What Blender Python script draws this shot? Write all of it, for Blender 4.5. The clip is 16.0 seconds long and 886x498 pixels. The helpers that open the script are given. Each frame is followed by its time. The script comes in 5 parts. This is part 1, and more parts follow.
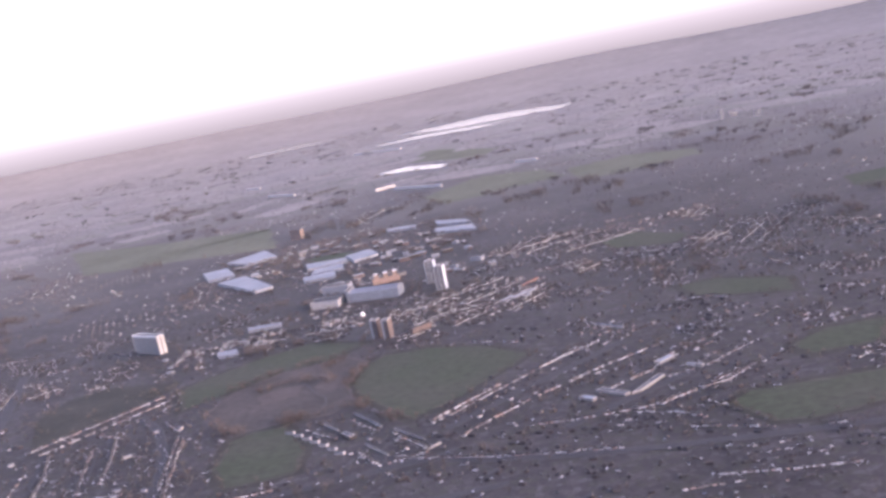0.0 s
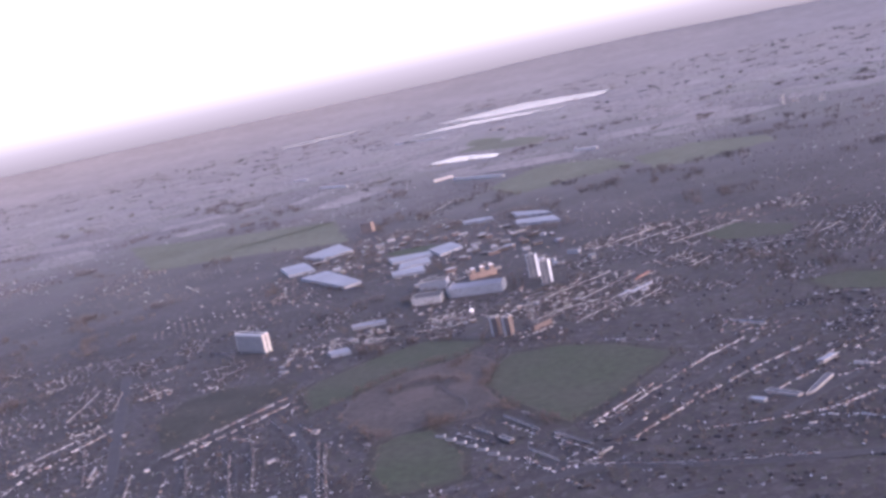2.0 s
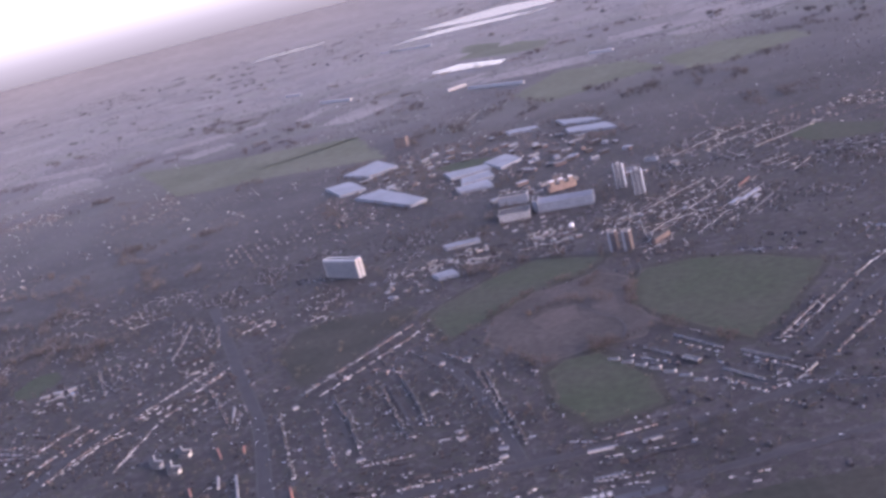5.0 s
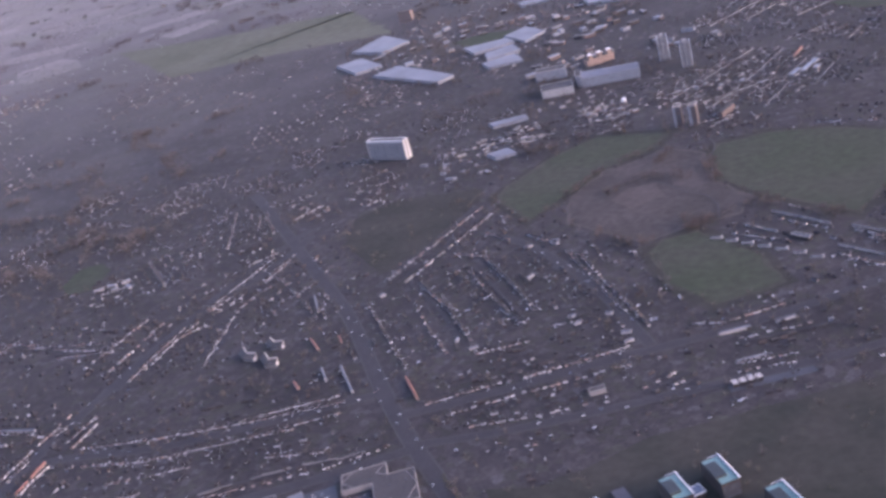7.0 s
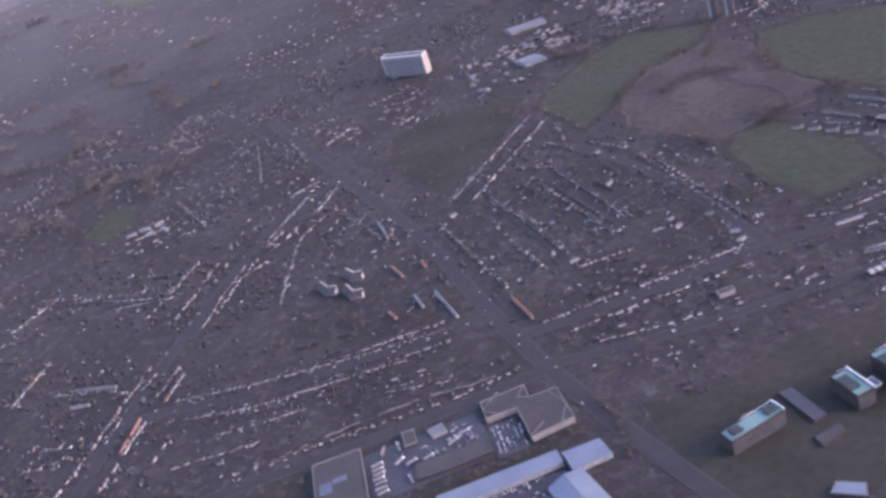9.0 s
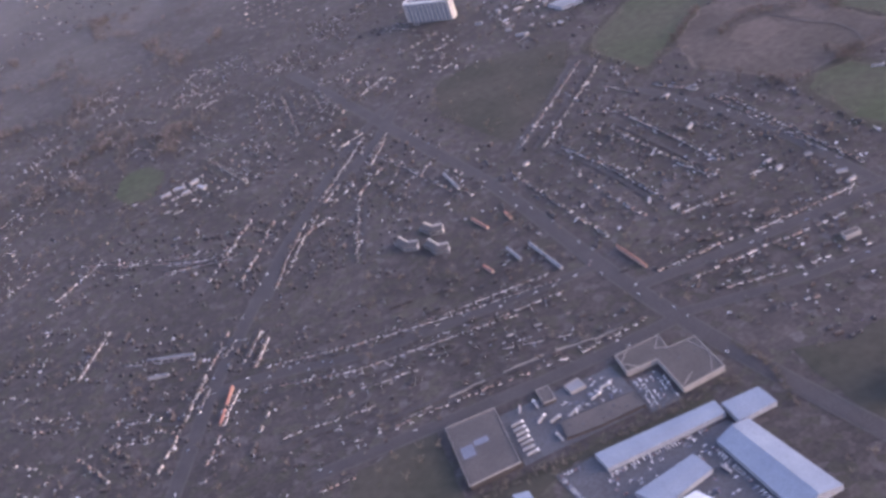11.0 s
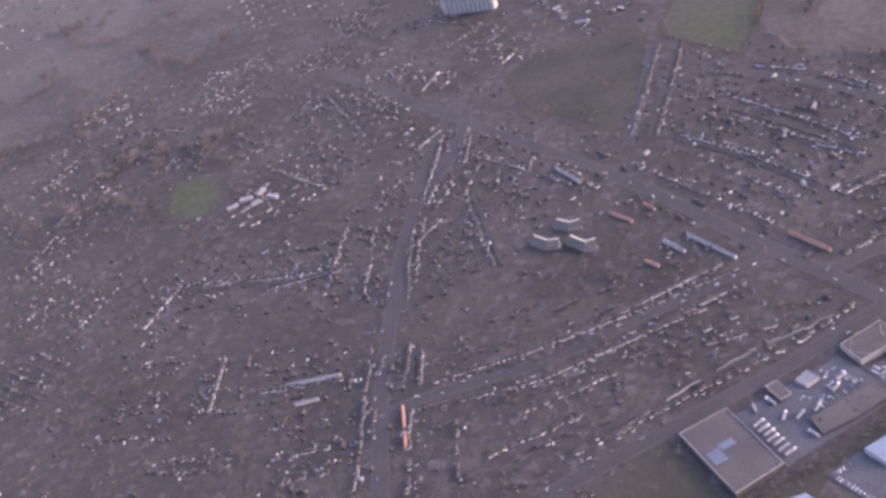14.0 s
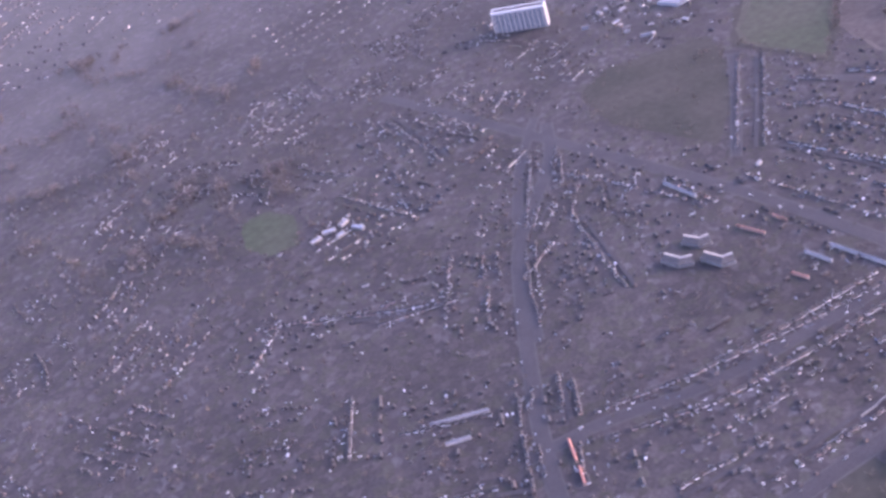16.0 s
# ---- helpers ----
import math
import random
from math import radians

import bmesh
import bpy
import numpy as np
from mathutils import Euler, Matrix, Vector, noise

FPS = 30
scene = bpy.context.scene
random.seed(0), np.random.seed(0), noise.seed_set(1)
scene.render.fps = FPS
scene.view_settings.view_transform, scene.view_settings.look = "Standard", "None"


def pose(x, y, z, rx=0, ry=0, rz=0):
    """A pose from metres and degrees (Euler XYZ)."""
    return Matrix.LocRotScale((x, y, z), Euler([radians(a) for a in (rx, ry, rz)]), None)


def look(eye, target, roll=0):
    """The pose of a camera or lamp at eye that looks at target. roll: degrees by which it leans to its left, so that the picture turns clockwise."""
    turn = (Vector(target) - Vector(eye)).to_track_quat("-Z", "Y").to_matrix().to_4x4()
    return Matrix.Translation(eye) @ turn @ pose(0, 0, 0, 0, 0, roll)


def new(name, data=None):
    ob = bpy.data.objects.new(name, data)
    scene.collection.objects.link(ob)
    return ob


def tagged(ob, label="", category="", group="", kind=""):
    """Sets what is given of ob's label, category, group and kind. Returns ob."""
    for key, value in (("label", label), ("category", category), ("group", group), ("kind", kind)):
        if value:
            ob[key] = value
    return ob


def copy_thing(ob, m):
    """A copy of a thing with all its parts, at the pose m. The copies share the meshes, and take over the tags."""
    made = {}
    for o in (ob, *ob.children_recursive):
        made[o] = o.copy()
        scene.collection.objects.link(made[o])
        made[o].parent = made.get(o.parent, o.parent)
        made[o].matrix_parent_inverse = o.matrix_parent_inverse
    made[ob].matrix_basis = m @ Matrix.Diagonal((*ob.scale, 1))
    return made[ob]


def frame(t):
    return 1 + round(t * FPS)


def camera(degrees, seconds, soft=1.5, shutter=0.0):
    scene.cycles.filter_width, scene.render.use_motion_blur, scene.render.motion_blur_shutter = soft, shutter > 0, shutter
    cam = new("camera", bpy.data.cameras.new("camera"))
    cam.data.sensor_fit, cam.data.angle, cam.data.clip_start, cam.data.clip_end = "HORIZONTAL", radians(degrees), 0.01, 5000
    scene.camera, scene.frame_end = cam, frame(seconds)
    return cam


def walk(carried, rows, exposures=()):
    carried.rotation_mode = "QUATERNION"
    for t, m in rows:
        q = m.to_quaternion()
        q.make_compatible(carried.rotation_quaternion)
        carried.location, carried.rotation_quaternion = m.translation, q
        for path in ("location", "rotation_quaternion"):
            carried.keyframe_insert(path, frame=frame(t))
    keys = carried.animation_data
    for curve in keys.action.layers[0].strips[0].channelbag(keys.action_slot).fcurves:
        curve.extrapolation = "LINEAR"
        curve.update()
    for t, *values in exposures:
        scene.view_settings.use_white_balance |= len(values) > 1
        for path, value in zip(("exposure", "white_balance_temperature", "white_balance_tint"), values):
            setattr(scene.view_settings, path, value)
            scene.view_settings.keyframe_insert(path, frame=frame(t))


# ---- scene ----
cam = camera(44.57, 16.0, soft=3.3)
PATH = [
    (0, (10.517, -5.516, 139.406), (10.422, -3.543, 139.091), -11.6),
    (0.5, (-3.289, -2.54, 142.838), (-3.399, -0.566, 142.532), -11.4),
    (1, (-17.214, 0.419, 146.361), (-17.342, 2.394, 146.071), -11.4),
    (1.5, (-31.251, 3.386, 149.956), (-31.386, 5.359, 149.66), -12.0),
    (2, (-45.393, 6.387, 153.605), (-45.524, 8.355, 153.274), -12.4),
    (2.5, (-59.633, 9.445, 157.293), (-59.755, 11.409, 156.937), -12.7),
    (3, (-73.966, 12.585, 161.003), (-74.096, 14.544, 160.624), -13.1),
    (5.5, (-146.755, 30.289, 179.431), (-146.83, 32.202, 178.855), -14.8),
    (6, (-161.487, 34.376, 183.017), (-161.553, 36.267, 182.371), -14.5),
    (6.5, (-176.259, 38.69, 186.549), (-176.323, 40.567, 185.861), -15.0),
    (7, (-191.064, 43.25, 190.023), (-191.113, 45.104, 189.274), -15.8),
    (7.5, (-205.892, 48.072, 193.432), (-205.915, 49.899, 192.617), -16.8),
    (8, (-220.737, 53.173, 196.772), (-220.762, 54.99, 195.936), -17.8),
    (8.5, (-235.59, 58.569, 200.043), (-235.579, 60.365, 199.163), -19.4),
    (9, (-250.443, 64.275, 203.241), (-250.41, 66.048, 202.315), -19.6),
    (9.5, (-265.287, 70.304, 206.366), (-265.24, 72.06, 205.41), -19.9),
    (12, (-339.067, 105.766, 220.976), (-338.855, 107.435, 219.896), -19.3),
    (12.5, (-353.673, 114.001, 223.726), (-353.43, 115.663, 222.641), -19.5),
    (13, (-368.207, 122.64, 226.433), (-367.931, 124.294, 225.344), -19.8),
    (13.5, (-382.66, 131.692, 229.107), (-382.345, 133.332, 228.007), -19.4),
    (14, (-397.022, 141.164, 231.758), (-396.674, 142.791, 230.647), -19.1),
    (14.5, (-411.283, 151.065, 234.397), (-410.918, 152.675, 233.268), -19.1),
    (15, (-425.434, 161.4, 237.038), (-425.04, 163.008, 235.916), -19.3),
    (15.5, (-439.465, 172.174, 239.693), (-439.037, 173.779, 238.58), -19.6),
    (16, (-453.365, 183.393, 242.377), (-452.894, 184.989, 241.268), -19.7),
]
EXPOSURES = [(0, 2.32, 6500, 39), (1.5, 2.2, 6150, 41), (2.2, 2.1, 6020, 46), (3, 2.05, 5930, 47), (6, 2.0, 6100, 41), (9, 2.1, 6100, 39), (12.5, 2.48, 6600, 38),
             (14.3, 2.66, 6700, 41), (15, 2.76, 6050, 51), (16, 2.86, 5980, 52)]
walk(cam, [(t, look(eye, target, roll)) for t, eye, target, roll in PATH], EXPOSURES)

# ---- light: low warm sun, pale sky ----
SUN_AZ, SUN_EL = radians(112.0), radians(14.0)      # clockwise from +y
world = bpy.data.worlds.new("sky")
scene.world = world
world.use_nodes = True
wn, wl = world.node_tree.nodes, world.node_tree.links
sky = wn.new("ShaderNodeTexSky")
sky.sky_type, sky.sun_disc = "NISHITA", False
sky.sun_elevation, sky.sun_rotation = SUN_EL, SUN_AZ
sky.dust_density, sky.air_density = 3.0, 1.0
wl.new(sky.outputs["Color"], wn["Background"].inputs["Color"])
wn["Background"].inputs["Strength"].default_value = 0.15
sun = new("sun", bpy.data.lights.new("sun", "SUN"))
sun.data.energy, sun.data.angle, sun.data.color = 0.36, radians(14.0), (1.0, 0.97, 0.94)
sun_from = Vector((math.sin(SUN_AZ) * math.cos(SUN_EL), math.cos(SUN_AZ) * math.cos(SUN_EL), math.sin(SUN_EL)))
sun.matrix_world = look(sun_from * 100, (0, 0, 0))


# ---- materials ----
def material(name, base, other=None, scale=0.3, fine=3.0, rough=0.8, spec=0.4, metal=0.0, pick=None, bump=0.0, shade=0.35):
    """Two colours in patches, a finer grain over them; pick: colours chosen at random per object ('object') or per piece ('island')."""
    m = bpy.data.materials.new(name)
    m.use_nodes = True
    n, l = m.node_tree.nodes, m.node_tree.links
    b = n["Principled BSDF"]
    b.inputs["Roughness"].default_value, b.inputs["Metallic"].default_value = rough, metal
    b.inputs["Specular IOR Level"].default_value = spec
    geo = n.new("ShaderNodeNewGeometry")
    big, small = n.new("ShaderNodeTexNoise"), n.new("ShaderNodeTexNoise")
    for tex, s, d in ((big, scale, 4.0), (small, fine, 3.0)):
        tex.inputs["Scale"].default_value, tex.inputs["Detail"].default_value = s, d
        l.new(geo.outputs["Position"], tex.inputs["Vector"])
    mix = n.new("ShaderNodeMix")
    mix.data_type = "RGBA"
    ramp = n.new("ShaderNodeValToRGB")
    ramp.color_ramp.elements[0].position, ramp.color_ramp.elements[1].position = 0.36, 0.64
    l.new(big.outputs["Fac"], ramp.inputs["Fac"])
    l.new(ramp.outputs["Color"], mix.inputs["Factor"])
    other = other or [c * 0.75 for c in base]
    if pick:
        kind, colours = pick
        info = n.new("ShaderNodeObjectInfo") if kind == "object" else geo
        cols = n.new("ShaderNodeValToRGB")
        cols.color_ramp.interpolation = "CONSTANT"
        while len(cols.color_ramp.elements) < len(colours):
            cols.color_ramp.elements.new(0.5)
        for k, c in enumerate(colours):
            cols.color_ramp.elements[k].position = k / len(colours)
        for k, c in enumerate(colours):
            cols.color_ramp.elements[k].color = (*c, 1)
        l.new(info.outputs["Random" if kind == "object" else "Random Per Island"], cols.inputs["Fac"])
        dark = n.new("ShaderNodeMix")
        dark.data_type, dark.blend_type = "RGBA", "MULTIPLY"
        dark.inputs["Factor"].default_value = 1.0
        dark.inputs["B"].default_value = (0.72, 0.72, 0.74, 1)
        l.new(cols.outputs["Color"], dark.inputs["A"])
        l.new(cols.outputs["Color"], mix.inputs["A"])
        l.new(dark.outputs["Result"], mix.inputs["B"])
    else:
        mix.inputs["A"].default_value, mix.inputs["B"].default_value = (*base, 1), (*other, 1)
    grain = n.new("ShaderNodeMapRange")
    grain.inputs["From Min"].default_value, grain.inputs["From Max"].default_value = 0.3, 0.7
    grain.inputs["To Min"].default_value, grain.inputs["To Max"].default_value = 1 - shade, 1 + shade
    l.new(small.outputs["Fac"], grain.inputs["Value"])
    mul = n.new("ShaderNodeMix")
    mul.data_type, mul.blend_type = "RGBA", "MULTIPLY"
    mul.inputs["Factor"].default_value = 1.0
    l.new(mix.outputs["Result"], mul.inputs["A"])
    l.new(grain.outputs["Result"], mul.inputs["B"])
    l.new(mul.outputs["Result"], b.inputs["Base Color"])
    if bump:
        bp = n.new("ShaderNodeBump")
        bp.inputs["Strength"].default_value, bp.inputs["Distance"].default_value = bump, 0.1
        l.new(small.outputs["Fac"], bp.inputs["Height"])
        l.new(bp.outputs["Normal"], b.inputs["Normal"])
    return m


def land_material():
    """Small garden plots of many dull tones; far fields blend paler to stand in for haze."""
    m = bpy.data.materials.new("winter_land")
    m.use_nodes = True
    n, l = m.node_tree.nodes, m.node_tree.links
    b = n["Principled BSDF"]
    b.inputs["Roughness"].default_value, b.inputs["Specular IOR Level"].default_value = 0.85, 0.3
    geo = n.new("ShaderNodeNewGeometry")

    def noise_of(scale, detail):
        tex = n.new("ShaderNodeTexNoise")
        tex.inputs["Scale"].default_value, tex.inputs["Detail"].default_value = scale, detail
        l.new(geo.outputs["Position"], tex.inputs["Vector"])
        return tex

    def ramp_of(source, stops, step=False):
        r = n.new("ShaderNodeValToRGB")
        if step:
            r.color_ramp.interpolation = "CONSTANT"
        while len(r.color_ramp.elements) < len(stops):
            r.color_ramp.elements.new(0.5)
        for k, (p, c) in enumerate(stops):
            r.color_ramp.elements[k].position = p
        for k, (p, c) in enumerate(stops):
            r.color_ramp.elements[k].color = (*c, 1)
        l.new(source, r.inputs["Fac"])
        return r.outputs["Color"]

    def mix_of(a, c, fac, how="MIX"):
        x = n.new("ShaderNodeMix")
        x.data_type, x.blend_type = "RGBA", how
        for value, slot in ((a, "A"), (c, "B"), (fac, "Factor")):
            if isinstance(value, float):
                x.inputs[slot].default_value = value
            else:
                l.new(value, x.inputs[slot])
        return x.outputs["Result"]

    warp = n.new("ShaderNodeVectorMath")
    warp.operation = "MULTIPLY_ADD"
    warp.inputs[1].default_value = (3.0, 3.0, 0.0)
    l.new(noise_of(0.3, 2.0).outputs["Color"], warp.inputs[0])
    l.new(geo.outputs["Position"], warp.inputs[2])
    cells = n.new("ShaderNodeTexVoronoi")
    cells.inputs["Scale"].default_value = 0.34
    l.new(warp.outputs["Vector"], cells.inputs["Vector"])
    pick = n.new("ShaderNodeSeparateColor")
    l.new(cells.outputs["Color"], pick.inputs["Color"])
    plots = ramp_of(pick.outputs["Red"], [(0.0, (0.028, 0.026, 0.028)), (0.2, (0.036, 0.033, 0.034)), (0.38, (0.032, 0.032, 0.028)), (0.55, (0.043, 0.039, 0.041)),
                                          (0.7, (0.031, 0.029, 0.031)), (0.84, (0.038, 0.038, 0.033)), (0.93, (0.052, 0.049, 0.053))], True)
    wide = ramp_of(noise_of(0.02, 4.0).outputs["Fac"], [(0.34, (0.82, 0.80, 0.81)), (0.66, (1.2, 1.18, 1.19))])
    grain = ramp_of(noise_of(0.7, 4.0).outputs["Fac"], [(0.3, (0.72, 0.72, 0.72)), (0.7, (1.28, 1.28, 1.28))])
    gardens = mix_of(mix_of(plots, wide, 1.0, "MULTIPLY"), grain, 1.0, "MULTIPLY")
    hazed_fields = ramp_of(noise_of(0.006, 6.0).outputs["Fac"], [(0.36, (0.115, 0.109, 0.112)), (0.48, (0.155, 0.147, 0.149)), (0.56, (0.14, 0.139, 0.127)), (0.68, (0.185, 0.176, 0.176))])
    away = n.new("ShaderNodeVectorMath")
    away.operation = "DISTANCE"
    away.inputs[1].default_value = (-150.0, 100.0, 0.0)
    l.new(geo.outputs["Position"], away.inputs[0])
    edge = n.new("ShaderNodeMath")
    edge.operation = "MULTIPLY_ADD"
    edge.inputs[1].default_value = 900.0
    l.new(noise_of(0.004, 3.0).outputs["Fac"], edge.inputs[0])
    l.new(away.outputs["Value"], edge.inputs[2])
    haze_blend = n.new("ShaderNodeMapRange")
    haze_blend.inputs["From Min"].default_value, haze_blend.inputs["From Max"].default_value = 1200.0, 2500.0
    l.new(edge.outputs["Value"], haze_blend.inputs["Value"])
    l.new(mix_of(gardens, hazed_fields, haze_blend.outputs["Result"]), b.inputs["Base Color"])
    return m


WALLS = [(0.48, 0.475, 0.49), (0.60, 0.61, 0.64), (0.24, 0.22, 0.225), (0.68, 0.69, 0.72), (0.36, 0.275, 0.26), (0.55, 0.555, 0.58), (0.17, 0.16, 0.165), (0.44, 0.34, 0.315), (0.62, 0.63, 0.65), (0.30, 0.285, 0.29)]
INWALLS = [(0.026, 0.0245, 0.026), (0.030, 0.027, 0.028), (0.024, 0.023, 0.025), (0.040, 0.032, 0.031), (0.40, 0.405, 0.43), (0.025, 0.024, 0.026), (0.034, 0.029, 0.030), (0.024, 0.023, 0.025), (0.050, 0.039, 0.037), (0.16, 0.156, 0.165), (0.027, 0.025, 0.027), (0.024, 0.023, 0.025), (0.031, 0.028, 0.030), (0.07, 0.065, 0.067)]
# far walls narrowed to pale mid tones in place of haze
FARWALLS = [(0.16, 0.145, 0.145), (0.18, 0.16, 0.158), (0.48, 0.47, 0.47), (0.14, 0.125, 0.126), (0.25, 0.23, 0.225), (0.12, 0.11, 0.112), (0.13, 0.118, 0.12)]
ROOFS = [(0.041, 0.039, 0.043), (0.046, 0.041, 0.044), (0.039, 0.039, 0.044), (0.050, 0.049, 0.053), (0.056, 0.044, 0.043), (0.037, 0.037, 0.042)]
BITS = [(0.50, 0.52, 0.57), (0.30, 0.31, 0.34), (0.06, 0.06, 0.066), (0.055, 0.050, 0.05), (0.07, 0.07, 0.078), (0.05, 0.046, 0.05), (0.06, 0.052, 0.05), (0.05, 0.05, 0.053), (0.16, 0.16, 0.175), (0.06, 0.055, 0.056)]
M_GROUND = land_material()
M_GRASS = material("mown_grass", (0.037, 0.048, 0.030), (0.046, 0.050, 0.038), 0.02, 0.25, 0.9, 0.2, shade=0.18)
# far copy of the mown grass, paler to imitate distance haze
M_HAZEDGRASS = material("haze_paled_grass", (0.077, 0.085, 0.060), (0.098, 0.102, 0.077), 0.01, 0.1, 0.9, 0.2, shade=0.14)
# pale tone for the outer hills, distance haze put into the colour
M_HAZEHILL = material("haze_paled_hills", (0.168, 0.161, 0.163), (0.192, 0.184, 0.186), 0.004, 0.03, 0.95, 0.1, shade=0.1)
M_HEATH = material("rough_brown_grass", (0.047, 0.043, 0.041), (0.066, 0.058, 0.056), 0.03, 0.3, 0.9, 0.2, shade=0.2)
M_MARGIN = material("worn_field_margin", (0.042, 0.044, 0.035), (0.056, 0.054, 0.045), 0.06, 0.3, 0.9, 0.2, shade=0.14)
M_SCRUB = material("brown_scrub", (0.066, 0.057, 0.054), (0.080, 0.070, 0.066), 0.05, 0.3, 0.9, 0.2, shade=0.14)
M_DARKGRASS = material("shaded_rough_grass", (0.029, 0.031, 0.026), (0.041, 0.040, 0.035), 0.04, 0.3, 0.9, 0.2, shade=0.16)
M_ASPHALT = material("worn_asphalt", (0.039, 0.0375, 0.042), (0.032, 0.031, 0.035), 0.1, 1.5, 0.8, 0.3, shade=0.2)
M_YARD = material("concrete_yard", (0.050, 0.054, 0.066), (0.038, 0.041, 0.051), 0.12, 1.2, 0.7, 0.4, shade=0.25)
M_WATER = material("calm_water", (0.10, 0.11, 0.115), None, 0.01, 0.2, 0.22, 0.9, shade=0.1)
M_WALL = material("house_wall", WALLS[0], pick=("object", WALLS), scale=1.5, fine=6, shade=0.15)
M_ROOF = material("clay_roof_tile", ROOFS[0], pick=("object", ROOFS), scale=1.0, fine=7, rough=0.65, shade=0.3)
PALEWALLS = [(0.50, 0.495, 0.50), (0.42, 0.405, 0.405), (0.54, 0.54, 0.55), (0.30, 0.26, 0.25), (0.47, 0.465, 0.47)]
M_PALEWALLS = material("white_house_walls_mixed", PALEWALLS[0], pick=("island", PALEWALLS), scale=1.5, fine=6, shade=0.1)
M_WALLS = material("house_walls_mixed", WALLS[0], pick=("island", WALLS), scale=1.5, fine=6, shade=0.15)
M_ROOFS = material("roof_tiles_mixed", ROOFS[0], pick=("island", ROOFS), scale=1.0, fine=7, rough=0.65, shade=0.3)
M_FARWALLS = material("far_house_walls", FARWALLS[0], pick=("island", FARWALLS), scale=0.5, fine=3, shade=0.15)
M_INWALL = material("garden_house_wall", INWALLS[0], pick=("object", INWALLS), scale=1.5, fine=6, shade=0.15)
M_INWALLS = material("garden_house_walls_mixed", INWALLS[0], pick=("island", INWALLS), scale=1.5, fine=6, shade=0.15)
M_ORANGE = material("orange_brick", (0.26, 0.19, 0.158), (0.22, 0.165, 0.142), 0.5, 5, 0.8)
M_REDTILE = material("orange_red_tile", (0.27, 0.125, 0.095), (0.22, 0.105, 0.085), 0.8, 5, 0.7)
M_BROWN = material("dark_brown_brick", (0.125, 0.097, 0.09), (0.10, 0.08, 0.076), 0.5, 5, 0.85)
M_WHITE = material("white_render", (0.76, 0.75, 0.73), (0.66, 0.66, 0.66), 0.5, 4, 0.7, shade=0.08)
M_GLASS = material("dark_glazing", (0.05, 0.06, 0.075), (0.08, 0.09, 0.11), 0.6, 3, 0.2, 0.6)
M_PANEL = material("blue_grey_panel", (0.17, 0.185, 0.215), (0.21, 0.225, 0.255), 0.4, 3, 0.6)
M_PALE = material("pale_blue_cladding", (0.46, 0.49, 0.54), (0.40, 0.43, 0.48), 0.4, 3, 0.6, shade=0.1)
M_METALROOF = material("pale_metal_roof", (0.145, 0.18, 0.235), (0.12, 0.15, 0.205), 0.12, 2.0, 0.5, 0.4, shade=0.14)
M_SHEDROOF = material("dull_metal_roof", (0.15, 0.16, 0.19), (0.105, 0.113, 0.135), 0.06, 2.0, 0.5, 0.4, shade=0.12)
M_STORE = material("brown_felt_roof", (0.042, 0.040, 0.041), (0.052, 0.048, 0.049), 0.15, 1.0, 0.8, shade=0.14)
M_LORRY = material("grey_white_lorry_side", (0.20, 0.205, 0.225), (0.155, 0.16, 0.175), 0.5, 3, 0.6, shade=0.1)
M_FRONT = material("dull_render", (0.20, 0.195, 0.195), (0.16, 0.155, 0.158), 0.4, 4, 0.8, shade=0.12)
M_GREYROOF = material("grey_felt_roof", (0.043, 0.042, 0.046), (0.057, 0.053, 0.055), 0.1, 1.5, 0.8, shade=0.2)
M_ROOFLIGHT = material("rooflight_sheet", (0.085, 0.10, 0.14), (0.07, 0.085, 0.12), 0.3, 2, 0.35, 0.5)
M_TURQUOISE = material("turquoise_roof_coating", (0.12, 0.225, 0.22), (0.15, 0.25, 0.245), 0.25, 2, 0.6, shade=0.15)
M_TANK = material("dark_tank", (0.035, 0.045, 0.05), None, 0.6, 3, 0.6)
M_CONCRETE = material("pale_concrete", (0.36, 0.35, 0.34), (0.30, 0.29, 0.29), 0.4, 4, 0.8, shade=0.12)
M_CREAM = material("cream_sunlit_board", (0.50, 0.45, 0.38), (0.44, 0.40, 0.34), 0.4, 4, 0.7, shade=0.1)
M_COURT = material("weathered_grey_sheet_roof", (0.068, 0.068, 0.082), (0.056, 0.056, 0.068), 0.2, 2, 0.7, shade=0.14)
M_BARK = material("bark", (0.075, 0.058, 0.045), None, 2, 8, 0.9)
M_TWIG = material("bare_twigs", (0.125, 0.104, 0.097), (0.098, 0.088, 0.080), 0.25, 2.0, 0.95, 0.2)
# far twigs greyer than the near ones, distance haze put into the colour
M_FARTWIG = material("far_hazed_twigs", (0.125, 0.114, 0.114), (0.10, 0.093, 0.094), 0.02, 0.3, 0.95, 0.2)
M_EVERGREEN = material("evergreen_leaves", (0.050, 0.060, 0.038), (0.068, 0.072, 0.046), 0.3, 2.0, 0.9, 0.2)
CARS = [(0.62, 0.62, 0.63), (0.05, 0.05, 0.055), (0.72, 0.72, 0.72), (0.22, 0.24, 0.27), (0.12, 0.15, 0.24), (0.55, 0.57, 0.60), (0.40, 0.41, 0.43), (0.16, 0.08, 0.075)]
M_BITS = material("shed_and_garage_mixed", BITS[0], pick=("island", BITS), scale=2, fine=6, rough=0.6, shade=0.1)
M_CARS = material("car_paint_mixed", CARS[0], pick=("island", CARS), scale=3, fine=9, rough=0.3, spec=0.6, shade=0.05)
M_PAVE = material("concrete_pavement", (0.046, 0.044, 0.047), (0.037, 0.036, 0.039), 0.3, 2, 0.8, shade=0.2)
